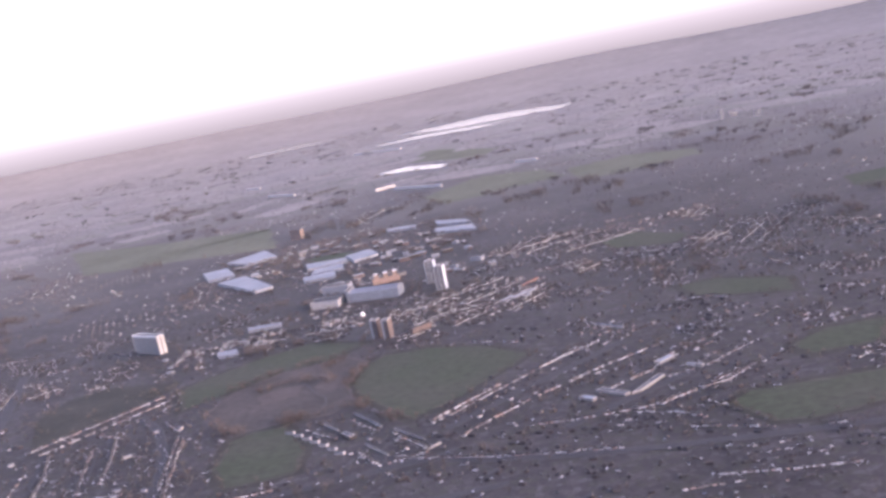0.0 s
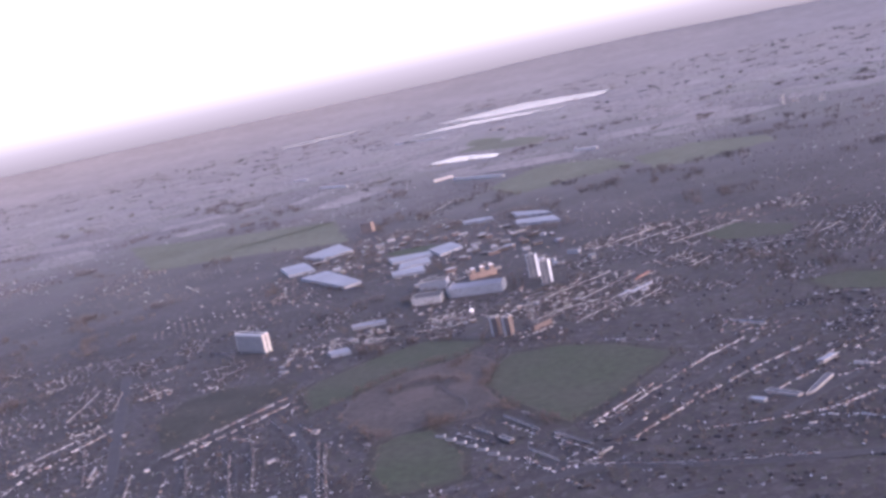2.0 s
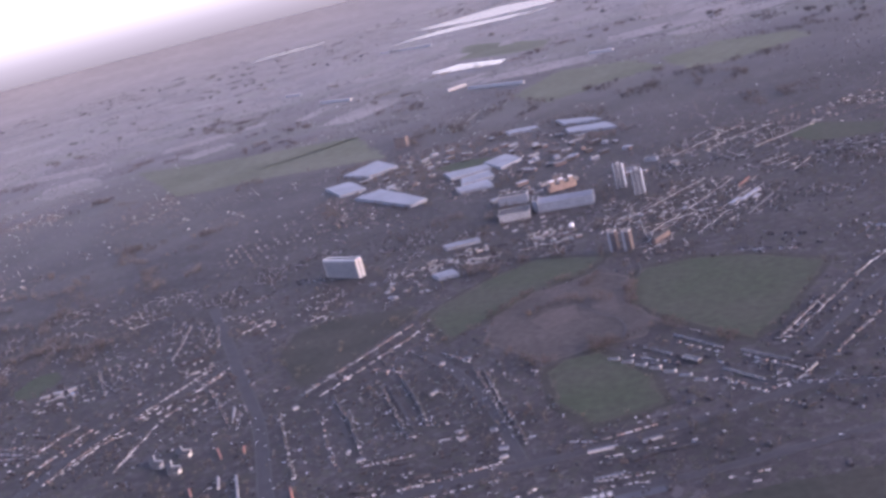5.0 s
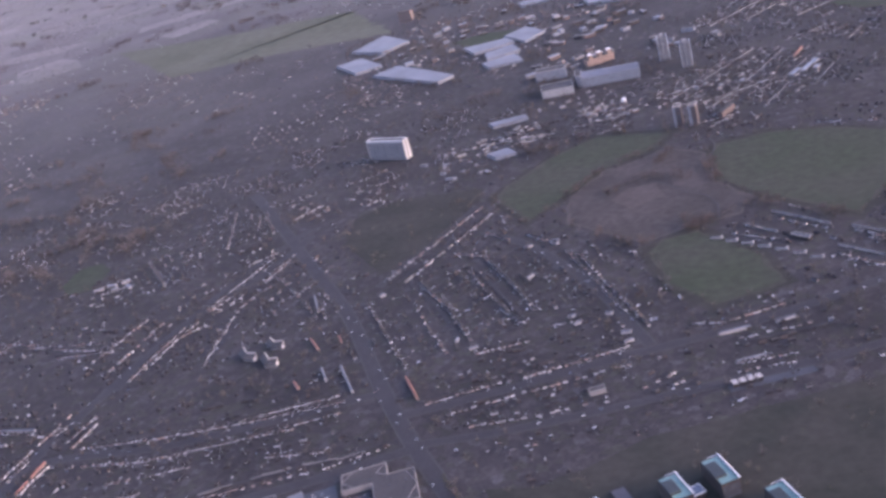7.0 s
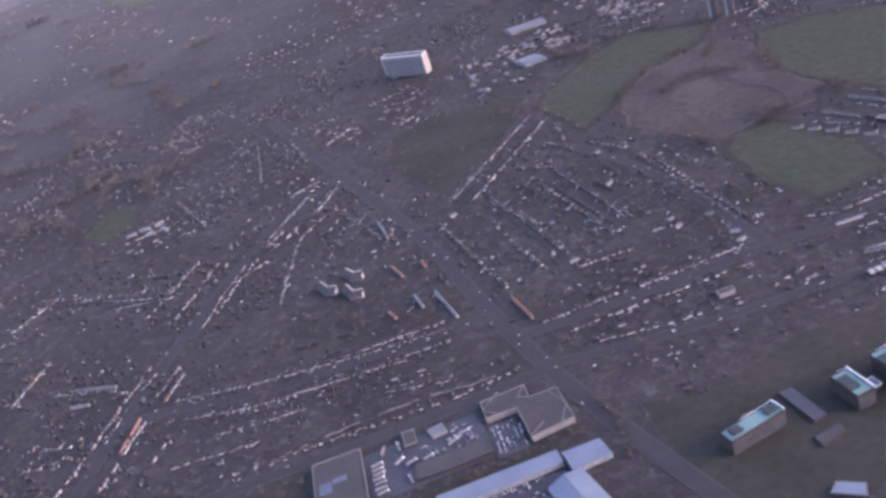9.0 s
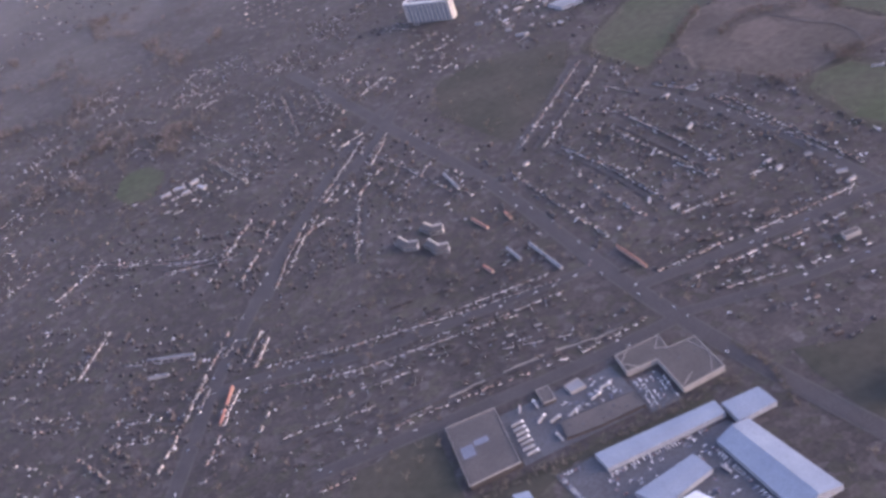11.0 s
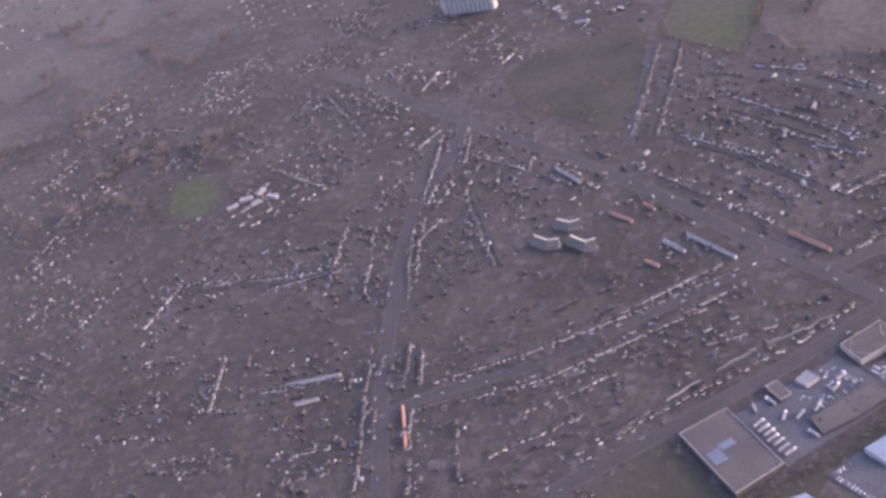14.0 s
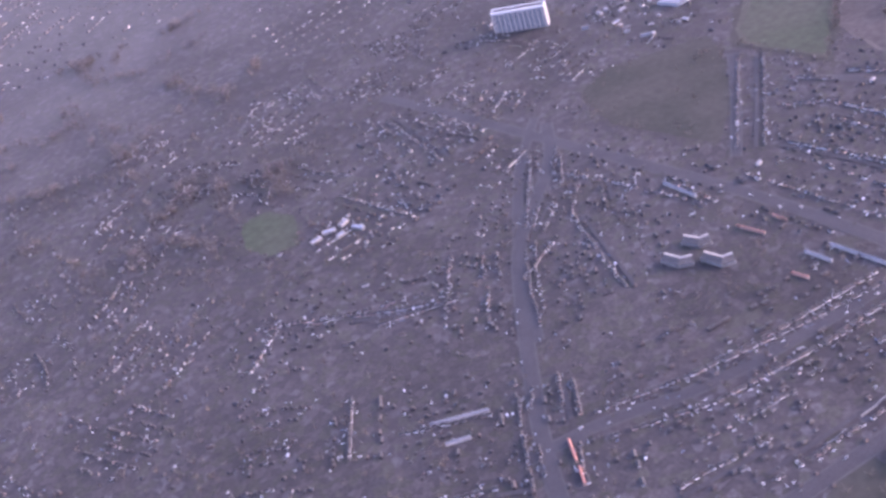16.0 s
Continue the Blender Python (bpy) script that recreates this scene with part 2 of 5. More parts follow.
M_DULL = material("sooty_brick", (0.032, 0.029, 0.030), (0.040, 0.035, 0.035), 0.6, 5, 0.85)
# far patch colour, paled in place of haze
M_HAZEPATCH = material("haze_pale_patch", (0.20, 0.19, 0.188), (0.16, 0.152, 0.15), 0.01, 0.1, 0.95, 0.1, shade=0.15)
M_CAR = material("car_paint", CARS[0], pick=("object", CARS), scale=3, fine=9, rough=0.3, spec=0.6, shade=0.05)
M_TYRE = material("tyre_rubber", (0.02, 0.02, 0.02), None, 3, 9, 0.8)


# ---- mesh helpers ----
def part(name, bm, mat, parent=None, label=""):
    me = bpy.data.meshes.new(name)
    bm.to_mesh(me)
    bm.free()
    me.materials.append(mat)
    ob = new(name, me)
    ob.parent = parent
    if label:
        tagged(ob, label)
    return ob


def box(bm, x0, x1, y0, y1, z0, z1, bevel=0.0):
    r = bmesh.ops.create_cube(bm, size=1.0)
    for v in r["verts"]:
        v.co = ((x0 + x1) / 2 + v.co.x * (x1 - x0), (y0 + y1) / 2 + v.co.y * (y1 - y0), (z0 + z1) / 2 + v.co.z * (z1 - z0))
    if bevel:
        bmesh.ops.bevel(bm, geom=list({e for v in r["verts"] for e in v.link_edges}), offset=bevel, segments=1, affect="EDGES")
    return bm


def boxed(*a, **k):
    return box(bmesh.new(), *a, **k)


def prism(points, z0, z1):
    bm = bmesh.new()
    low = [bm.verts.new((x, y, z0)) for x, y in points]
    top = [bm.verts.new((x, y, z1)) for x, y in points]
    n = len(points)
    bm.faces.new(top)
    bm.faces.new(low[::-1])
    for k in range(n):
        bm.faces.new((low[k], low[(k + 1) % n], top[(k + 1) % n], top[k]))
    bmesh.ops.recalc_face_normals(bm, faces=bm.faces)
    return bm


def inset(points, d):
    """The outline moved inwards by d (outwards: minus)."""
    area = sum(a[0] * b[1] - b[0] * a[1] for a, b in zip(points, points[1:] + points[:1]))
    s = 1 if area > 0 else -1
    out, n = [], len(points)
    for k in range(n):
        p, q, r = Vector(points[k - 1]), Vector(points[k]), Vector(points[(k + 1) % n])
        a, b = (q - p).normalized(), (r - q).normalized()
        na, nb = Vector((-a.y, a.x)) * s, Vector((-b.y, b.x)) * s
        m = (na + nb)
        m = m / max(0.3, m.length_squared) * 2
        out.append(tuple(q + m * d))
    return out


def ring(points, width, z0, z1):
    """A wall of that width along the outline, on its inside."""
    inner = inset(points, width)
    bm = bmesh.new()
    n = len(points)
    v = [[bm.verts.new((x, y, z)) for x, y in pts] for pts, z in ((points, z0), (points, z1), (inner, z1), (inner, z0))]
    for a, b in ((0, 1), (1, 2), (2, 3), (3, 0)):
        for k in range(n):
            bm.faces.new((v[a][k], v[a][(k + 1) % n], v[b][(k + 1) % n], v[b][k]))
    bmesh.ops.recalc_face_normals(bm, faces=bm.faces)
    return bm


def moved(points, dx, dy):
    return [(x + dx, y + dy) for x, y in points]


def inside(x, y, poly):
    hit = False
    for (x0, y0), (x1, y1) in zip(poly, poly[1:] + poly[:1]):
        if (y0 > y) != (y1 > y) and x < (x1 - x0) * (y - y0) / (y1 - y0) + x0:
            hit = not hit
    return hit


def empty(name, label, category, group="", kind=""):
    return tagged(new(name), label, category, group, kind)


def along(line, step, start=0.0):
    """Places and headings at even steps along a line of points."""
    out, left = [], start
    for (x0, y0), (x1, y1) in zip(line, line[1:]):
        d = math.hypot(x1 - x0, y1 - y0)
        while left < d:
            out.append((x0 + (x1 - x0) * left / d, y0 + (y1 - y0) * left / d, math.atan2(y1 - y0, x1 - x0)))
            left += step
        left -= d
    return out


rnd = random.Random(7)

# ---- the plan: fields, water, roads, rows of houses ----
FIELDS = [
    ("grass", [(-67, 538), (-58, 553), (-33, 551), (-7, 534), (17, 503), (-12, 460), (-38, 433), (-51, 458), (-63, 480), (-72, 506)]),
    ("heath", [(-146, 505), (-138, 535), (-116, 558), (-79, 566), (-66, 545), (-74, 507), (-65, 476), (-76, 464), (-97, 464), (-120, 460)]),
    ("grass", [(-173, 561), (-159, 579), (-135, 600), (-107, 615), (-72, 590), (-88, 568), (-116, 560), (-140, 537), (-161, 519)]),
    ("grass", [(-121, 450), (-111, 458), (-97, 459), (-83, 424), (-82, 395), (-95, 392), (-111, 391), (-121, 417)]),
    ("dark", [(-252, 553), (-247, 587), (-225, 599), (-177, 582), (-181, 564), (-211, 521), (-233, 502)]),
    ("grass", [(84, 383), (96, 391), (121, 390), (145, 389), (190, 388), (180, 350), (133, 356), (108, 352), (95, 355)]),
    ("grass", [(105, 580), (127, 582), (159, 553), (153, 527), (110, 548)]),
    ("grass", [(124, 436), (144, 453), (170, 452), (158, 422), (128, 421)]),
    ("grass", [(-65, 1283), (9, 1396), (86, 1327), (104, 1219), (25, 1197), (-33, 1165)]),
    ("grass", [(110, 1277), (182, 1308), (255, 1230), (247, 1166), (157, 1141), (115, 1146)]),
    ("grass", [(286, 838), (322, 843), (370, 850), (340, 765), (290, 763), (277, 789)]),
    ("grass", [(84, 758), (111, 776), (143, 729), (129, 702), (91, 724)]),
    ("grass", [(-557, 1445), (-393, 1342), (-248, 1271), (-208, 1078), (-337, 1139), (-441, 1163)]),
    ("grass", [(-78, 2105), (46, 1808), (24, 1706), (-111, 1861)]),
    ("grass", [(-161, 960), (-129, 961), (-101, 937), (-102, 889), (-144, 913)]),
    ("grass", [(-409, 627), (-397, 629), (-388, 614), (-394, 589), (-408, 590), (-415, 607)]),
    ("scrub", [(-89, 537), (-78, 528), (-81, 502), (-92, 514)]),
    ("scrub", [(-122, 518), (-110, 525), (-97, 524), (-98, 506), (-116, 500)]),
    ("dark", [(-206, 318), (-190, 312), (-150, 322), (-60, 322), (-20, 318), (-20, 255), (-200, 255)]),
    ("dark", [(-312, 312), (-292, 313), (-260, 313), (-232, 312), (-234, 310.5), (-276, 309), (-300, 298)]),
    ("dark", [(-336, 342), (-310, 345), (-309, 314), (-318, 300), (-345, 320)]),
]
WATER = [
    [(-245, 2593), (-119, 2562), (30, 2508), (143, 2503), (32, 2604), (-116, 2688)],
    [(-186, 2890), (-102, 2948), (56, 3035), (277, 2775), (228, 2644), (-38, 2710)],
    [(-700, 3400), (-480, 3440), (-470, 3520), (-600, 3560), (-705, 3500)],
    [(-155, 1758), (-108, 1787), (-35, 1685), (-48, 1644), (-131, 1708)],
]
ROADS = [
    (5.2, [(-310, 680), (-283, 589), (-270, 541), (-249, 470), (-236, 394), (-226, 350), (-212, 303), (-190, 240)]),
    (4.8, [(-402, 345), (-392, 369), (-377, 412), (-361, 446), (-347, 474), (-333, 501), (-321, 517), (-309, 528.5), (-294, 542), (-281, 558), (-270, 580)]),
    (4.0, [(-384, 410), (-359, 408), (-325, 397), (-290, 394), (-249, 393), (-237, 393)]),
    (4.5, [(-350, 347), (-302, 347), (-264, 347), (-228, 350)]),
    (4.0, [(-231, 373), (-194, 372), (-160, 373), (-117, 372), (-85, 374), (-20, 384)]),
    (3.6, [(-236, 489), (-208, 522), (-181, 557)]),
    (3.6, [(-352, 455), (-330, 506), (-300, 556), (-270, 590)]),
    (3.6, [(-183, 521), (-164, 490), (-147, 436), (-139, 376)]),
    (3.6, [(-23, 413), (9, 444), (62, 493)]),
    (3.6, [(24, 388), (60, 414), (110, 449)]),
    (4.0, [(-52, 395), (-8, 370), (40, 353), (126, 338), (220, 326)]),
    (3.6, [(-226, 352), (-190, 345), (-150, 342), (-80, 338), (0, 344)]),
]
ROWS = [
    [(-29, 423), (-3, 450), (29, 484), (51, 502)], [(-16, 403), (13, 431), (45, 457), (77, 478)], [(11, 399), (31, 395), (57, 395), (91, 409), (103, 421)],
    [(41, 422), (65, 439), (73, 451)], [(-42, 390), (-7, 373), (21, 363), (41, 358)], [(65, 320), (87, 314), (108, 310)], [(52, 313), (74, 312)],
    [(88, 709), (111, 693), (138, 685)], [(58, 690), (72, 697)], [(150, 798), (170, 816)], [(140, 692), (158, 723)], [(-14, 378), (6, 368), (21, 364), (42, 359)],
    [(59, 393), (72, 402), (106, 423)], [(77, 368), (66, 383), (50, 392)], [(9, 782), (42, 805), (75, 829)], [(32, 773), (63, 795), (95, 808)],
    [(59, 749), (84, 761), (116, 780)], [(142, 689), (165, 708)], [(161, 665), (190, 715)], [(169, 655), (215, 735)], [(-47, 622), (-25, 626), (2, 633)],
    [(-22, 615), (2, 625), (32, 657)], [(-54, 579), (-35, 591)], [(-12, 547), (14, 527)], [(-44, 658), (-11, 689)], [(11, 602), (33, 629)],
    [(99, 551), (116, 546), (125, 535)], [(106, 345), (118, 343)], [(93, 350), (82, 358), (66, 366)], [(-136, 1132), (-101, 1245)], [(70, 427), (87, 432), (112, 452)],
    [(58, 667), (75, 686)], [(-232, 493), (-208, 521), (-180, 554)], [(-224, 486), (-203, 510), (-174, 544)], [(-215, 366), (-185, 367), (-147, 367)],
    [(-222, 377), (-192, 378), (-146, 379)], [(-86, 447), (-70, 427)], [(-59, 407), (-48, 385), (-29, 391)], [(-66, 449), (-52, 427)], [(-46, 422), (-30, 395)],
    [(-123, 384), (-112, 378), (-89, 380)], [(-118, 350), (-97, 347)], [(-111, 365), (-78, 362)], [(-281, 612), (-265, 625)], [(-240, 603), (-229, 609)],
    [(-316, 509), (-302, 521)], [(-339, 488), (-317, 500)], [(-302, 562), (-288, 568)], [(-149, 350), (-133, 355)], [(-77, 333), (-63, 332)], [(-116, 642), (-83, 637)],
    [(-67, 635), (-29, 666), (13, 701)], [(-63, 590), (-38, 590)], [(-43, 611), (-2, 652), (26, 685)], [(-21, 589), (36, 655)], [(-160, 651), (-127, 640)],
    [(-30, 427), (1, 461)], [(-341, 468), (-331, 490), (-322, 506)], [(-373, 486), (-362, 507), (-349, 527)], [(-320, 516), (-306, 537), (-289, 563)],
    [(-291, 541), (-278, 558)], [(-371, 428), (-366, 437)], [(-383, 401), (-378, 414)], [(-361, 414), (-354, 430)], [(-208, 355), (-186, 351), (-159, 348)],
    [(-196, 335), (-181, 334)], [(-119, 345), (-100, 342)], [(-411, 450), (-382, 436)], [(-417, 416), (-396, 407)], [(-416, 403), (-400, 397)],
    [(-414, 531), (-382, 517), (-359, 507)], [(-393, 509), (-361, 498)], [(-399, 378), (-389, 398), (-380, 419), (-368, 445)], [(-360, 476), (-350, 496), (-340, 518)],
    [(-382, 372), (-373, 395), (-367, 407)], [(-347, 461), (-339, 481), (-328, 504)], [(-363, 422), (-356, 436)], [(-319, 513), (-307, 527)], [(-292, 532), (-280, 553)],
    [(-360, 401), (-327, 390), (-293, 387), (-252, 387)], [(-358, 413), (-323, 404), (-290, 401), (-252, 400)], [(-335, 355), (-298, 355), (-260, 353), (-238, 355)],
    [(-263, 493), (-260, 472)], [(-344, 381), (-306, 377)], [(-357, 371), (-324, 368)], [(-256, 363), (-279, 370)],
    [(-350, 340), (-336, 340)], [(-303, 506), (-314, 455)], [(-428, 406), (-415, 384)], [(-430, 449), (-416, 479)], [(-398, 522), (-379, 509), (-363, 500)],
    [(-391, 576), (-373, 579)], [(-287, 538), (-276, 511), (-264, 475)], [(-400, 402), (-390, 396)], [(-431, 546), (-397, 524)], [(-347, 561), (-365, 610)],
    [(-318, 594), (-319, 655)], [(-292, 600), (-300, 640)], [(-442, 521), (-419, 543)], [(-279, 524), (-288, 507)], [(-288, 526), (-301, 511)],
    [(-241, 478), (-233, 438), (-226, 404)], [(-217, 483), (-207, 451), (-200, 415)], [(-219.5, 458), (-215, 431), (-210, 409)],
    [(-185.5, 489), (-177, 452), (-172.5, 424)], [(-195, 482), (-188, 452), (-180.5, 419)], [(-198, 503), (-183, 489)], [(-182, 519), (-172.5, 502)],
    [(-165, 504), (-153, 484)], [(-147, 470), (-141.5, 429), (-135.6, 388)], [(-151, 475), (-146, 440), (-141, 405)], [(-201, 403.5), (-179, 402.5)],
    [(-170, 410), (-157, 407.5)], [(-186, 436), (-178, 417)], [(-188, 377), (-163, 377.5), (-146, 379.5)], [(-315, 402.5), (-282, 397.5), (-250, 394)],
    [(-315, 390), (-298, 387.4), (-269, 384.5)],
]
BUILT = [   # plots kept free of small houses
    [(-310, 345), (-222, 345), (-214, 316), (-218, 268), (-275, 270), (-278, 310), (-312, 310)],
    [(-205, 300), (-135, 300), (-135, 268), (-205, 268)], [(-100, 452), (-60, 400), (-66, 396), (-106, 446)],
    [(-301, 462), (-274, 463), (-274, 434), (-290, 436), (-300, 446)], [(-245, 700), (-205, 665), (-196, 672), (-238, 712)],
    [(-50, 742), (-18, 742), (-18, 694), (-50, 694)], [(-124, 760), (-50, 755), (-50, 700), (-124, 700)],
    [(-76, 604), (-50, 604), (-50, 582), (-76, 582)], [(-170, 695), (-130, 695), (-130, 672), (-170, 672)],
    [(-175, 642), (-148, 642), (-148, 612), (-175, 612)], [(-255, 1070), (-85, 1070), (-85, 815), (-255, 815)],
    [(-96, 1055), (5, 1055), (5, 925), (-96, 925)], [(28, 428), (54, 405), (78, 422), (64, 436), (45, 436)],
]

# ---- ground, fields, water, roads ----
CX, CY, REACH, EDGE = -150.0, 150.0, 3600.0, 4700.0
bm = bmesh.new()
rings = [0, 60, 140, 260, 420, 700, 1100, 1700, 2600, REACH, 3850, 4100, 4400, EDGE]     # low hills past REACH


def hill(r, k):
    rise = max(0.0, r - REACH) / (EDGE - REACH)
    return rise ** 1.3 * (84 + 20 * noise.noise((math.cos(k * math.pi / 36) * 4, math.sin(k * math.pi / 36) * 4, r * 0.001)))


prev = None
for r in rings:
    cur = [bm.verts.new((CX + r * math.cos(k * math.pi / 36), CY + r * math.sin(k * math.pi / 36), hill(r, k))) for k in range(72)] if r else [bm.verts.new((CX, CY, 0))]
    if prev:
        for k in range(72):
            if len(prev) == 1:
                bm.faces.new((prev[0], cur[k], cur[(k + 1) % 72]))
            else:
                bm.faces.new((prev[k], cur[k], cur[(k + 1) % 72], prev[(k + 1) % 72]))
    prev = cur
bm.faces.index_update()
# faces past REACH take the haze-pale colour
hazed_faces = [f.index for f in bm.faces if math.hypot(f.calc_center_median().x - CX, f.calc_center_median().y - CY) > REACH]
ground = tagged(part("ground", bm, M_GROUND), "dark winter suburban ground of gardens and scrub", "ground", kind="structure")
ground.data.materials.append(M_HAZEHILL)
for k in hazed_faces:
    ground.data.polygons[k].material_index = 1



def sheet(name, poly, z, mat, label, category, wobble=1.2):
    """A patch of ground with a slightly uneven rim, a few centimetres proud."""
    pts = []
    for (x0, y0), (x1, y1) in zip(poly, poly[1:] + poly[:1]):
        n = max(2, int(math.hypot(x1 - x0, y1 - y0) / 6))
        for k in range(n):
            f = k / n
            j = noise.noise((x0 + f * 7.1 + k, y0 * 0.37, 3.0)) * wobble
            pts.append((x0 + (x1 - x0) * f + j, y0 + (y1 - y0) * f - j))
    bm = bmesh.new()
    face = bm.faces.new([bm.verts.new((x, y, z)) for x, y in pts])
    face.normal_update()
    if face.normal.z < 0:
        bmesh.ops.reverse_faces(bm, faces=[face])
    bmesh.ops.triangulate(bm, faces=bm.faces)
    return tagged(part(name, bm, mat), label, category, kind="structure")


LOOK = {"grass": (M_GRASS, "mown green playing field of winter grass"), "heath": (M_HEATH, "rough brown parkland with worn grass"),
        "dark": (M_DARKGRASS, "dark rough grass with scrub and trees"), "scrub": (M_SCRUB, "patch of brown scrub in the park")}
for k, (what, poly) in enumerate(FIELDS):
    if what in ("grass", "heath") and k < 12 and poly[0][1] < 1000:
        sheet("verge", poly, 0.028 + 0.004 * k, M_MARGIN if what == "grass" else M_SCRUB, "worn rough margin of a field", "verge", 3.0)
        sheet("field", inset(poly, 1.6), 0.09 + 0.004 * k, LOOK[what][0], LOOK[what][1], "field", 3.4)
    else:
        sheet("field", poly, (0.17 if what == "scrub" else 0.03) + 0.004 * k, M_HAZEDGRASS if what == "grass" and poly[0][1] > 1000 else LOOK[what][0], LOOK[what][1], "field", 16.0 if poly[0][1] > 1000 else 2.0)
for k in (0, 2, 3, 5, 6, 7):
    sheet("verge", inset(FIELDS[k][1], -3.5), 0.012 + 0.002 * k, M_DARKGRASS, "dark rough margin of scrub round the playing field", "verge", 3.0)
for k, poly in enumerate(WATER):
    sheet("water", poly, 0.5, M_WATER, "pale reservoir reflecting the bright sky", "reservoir", 6.0)
for k, poly in enumerate([
        [(-291, 340), (-253, 341), (-251, 326), (-252, 318), (-290, 316)], [(-251, 332), (-242, 332), (-241, 316), (-251, 316)],
        [(-284, 308), (-272, 309), (-270, 300), (-235, 302), (-231, 297), (-236, 264), (-262, 266), (-281, 292)], [(-124, 341), (-96, 339), (-96, 333), (-124, 334)]]):
    sheet("yard", poly, 0.14 + 0.004 * k, M_YARD, "concrete and asphalt parking yard between warehouses", "yard", 0.3)


def strip(width, line, z):
    bm = bmesh.new()
    fine = []
    for (x0, y0), (x1, y1) in zip(line, line[1:]):
        for k in range(6):
            fine.append(Vector((x0 + (x1 - x0) * k / 6, y0 + (y1 - y0) * k / 6)))
    fine.append(Vector(line[-1]))
    for _ in range(4):
        fine = [fine[0]] + [(a + 2 * b + c) / 4 for a, b, c in zip(fine, fine[1:], fine[2:])] + [fine[-1]]
    prev = None
    for k, p in enumerate(fine):
        d = (fine[min(k + 1, len(fine) - 1)] - fine[max(k - 1, 0)]).normalized()
        n = Vector((-d.y, d.x)) * width / 2
        cur = (bm.verts.new((p.x + n.x, p.y + n.y, z)), bm.verts.new((p.x - n.x, p.y - n.y, z)))
        if prev:
            bm.faces.new((prev[1], cur[1], cur[0], prev[0]))
        prev = cur
    return bm


for k, (w, line) in enumerate(ROADS):
    tagged(part("road", strip(w, line, 0.17 + 0.004 * k), M_ASPHALT), "worn grey asphalt suburban road between houses", "road", kind="structure")
    side = part("pavement", strip(w + 1.3, line, 0.115 + 0.004 * k), M_PAVE)
    tagged(side, "pale pavement strip along the road", "pavement", kind="structure")

for k, line in enumerate([[(-52, 570), (-59, 565), (-59, 554), (-63, 543), (-74, 529)], [(-99, 526), (-95, 520), (-89, 501), (-83, 494), (-81, 480), (-86, 464)]]):
    tagged(part("path", strip(0.9, line, 0.40 + 0.01 * k), M_PAVE), "narrow worn footpath across the park", "path", kind="structure")

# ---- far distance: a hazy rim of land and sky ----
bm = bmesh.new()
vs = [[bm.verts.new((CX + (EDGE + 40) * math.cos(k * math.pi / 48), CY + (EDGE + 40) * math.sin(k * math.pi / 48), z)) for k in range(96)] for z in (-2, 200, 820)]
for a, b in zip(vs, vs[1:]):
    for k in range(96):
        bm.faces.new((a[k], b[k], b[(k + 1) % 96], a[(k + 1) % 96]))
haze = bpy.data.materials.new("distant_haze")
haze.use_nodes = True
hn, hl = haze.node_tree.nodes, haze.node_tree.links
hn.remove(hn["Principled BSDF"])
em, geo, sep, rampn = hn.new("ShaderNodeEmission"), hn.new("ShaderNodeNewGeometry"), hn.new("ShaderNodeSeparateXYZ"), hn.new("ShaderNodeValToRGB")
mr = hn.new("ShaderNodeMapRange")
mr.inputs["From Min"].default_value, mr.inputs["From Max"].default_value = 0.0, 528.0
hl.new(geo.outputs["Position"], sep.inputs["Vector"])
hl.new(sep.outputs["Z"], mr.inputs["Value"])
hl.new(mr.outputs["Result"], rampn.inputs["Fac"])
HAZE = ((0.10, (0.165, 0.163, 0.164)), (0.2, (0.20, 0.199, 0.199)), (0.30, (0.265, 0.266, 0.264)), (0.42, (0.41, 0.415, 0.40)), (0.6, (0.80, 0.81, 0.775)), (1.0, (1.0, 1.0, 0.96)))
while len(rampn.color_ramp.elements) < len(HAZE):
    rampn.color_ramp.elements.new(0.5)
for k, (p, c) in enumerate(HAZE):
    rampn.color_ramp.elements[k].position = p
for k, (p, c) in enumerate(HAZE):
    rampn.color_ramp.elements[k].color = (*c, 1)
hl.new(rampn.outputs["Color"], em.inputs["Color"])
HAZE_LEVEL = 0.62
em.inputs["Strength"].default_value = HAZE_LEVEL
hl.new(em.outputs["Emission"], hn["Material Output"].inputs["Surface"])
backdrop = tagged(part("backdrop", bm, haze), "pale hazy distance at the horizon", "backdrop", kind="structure")


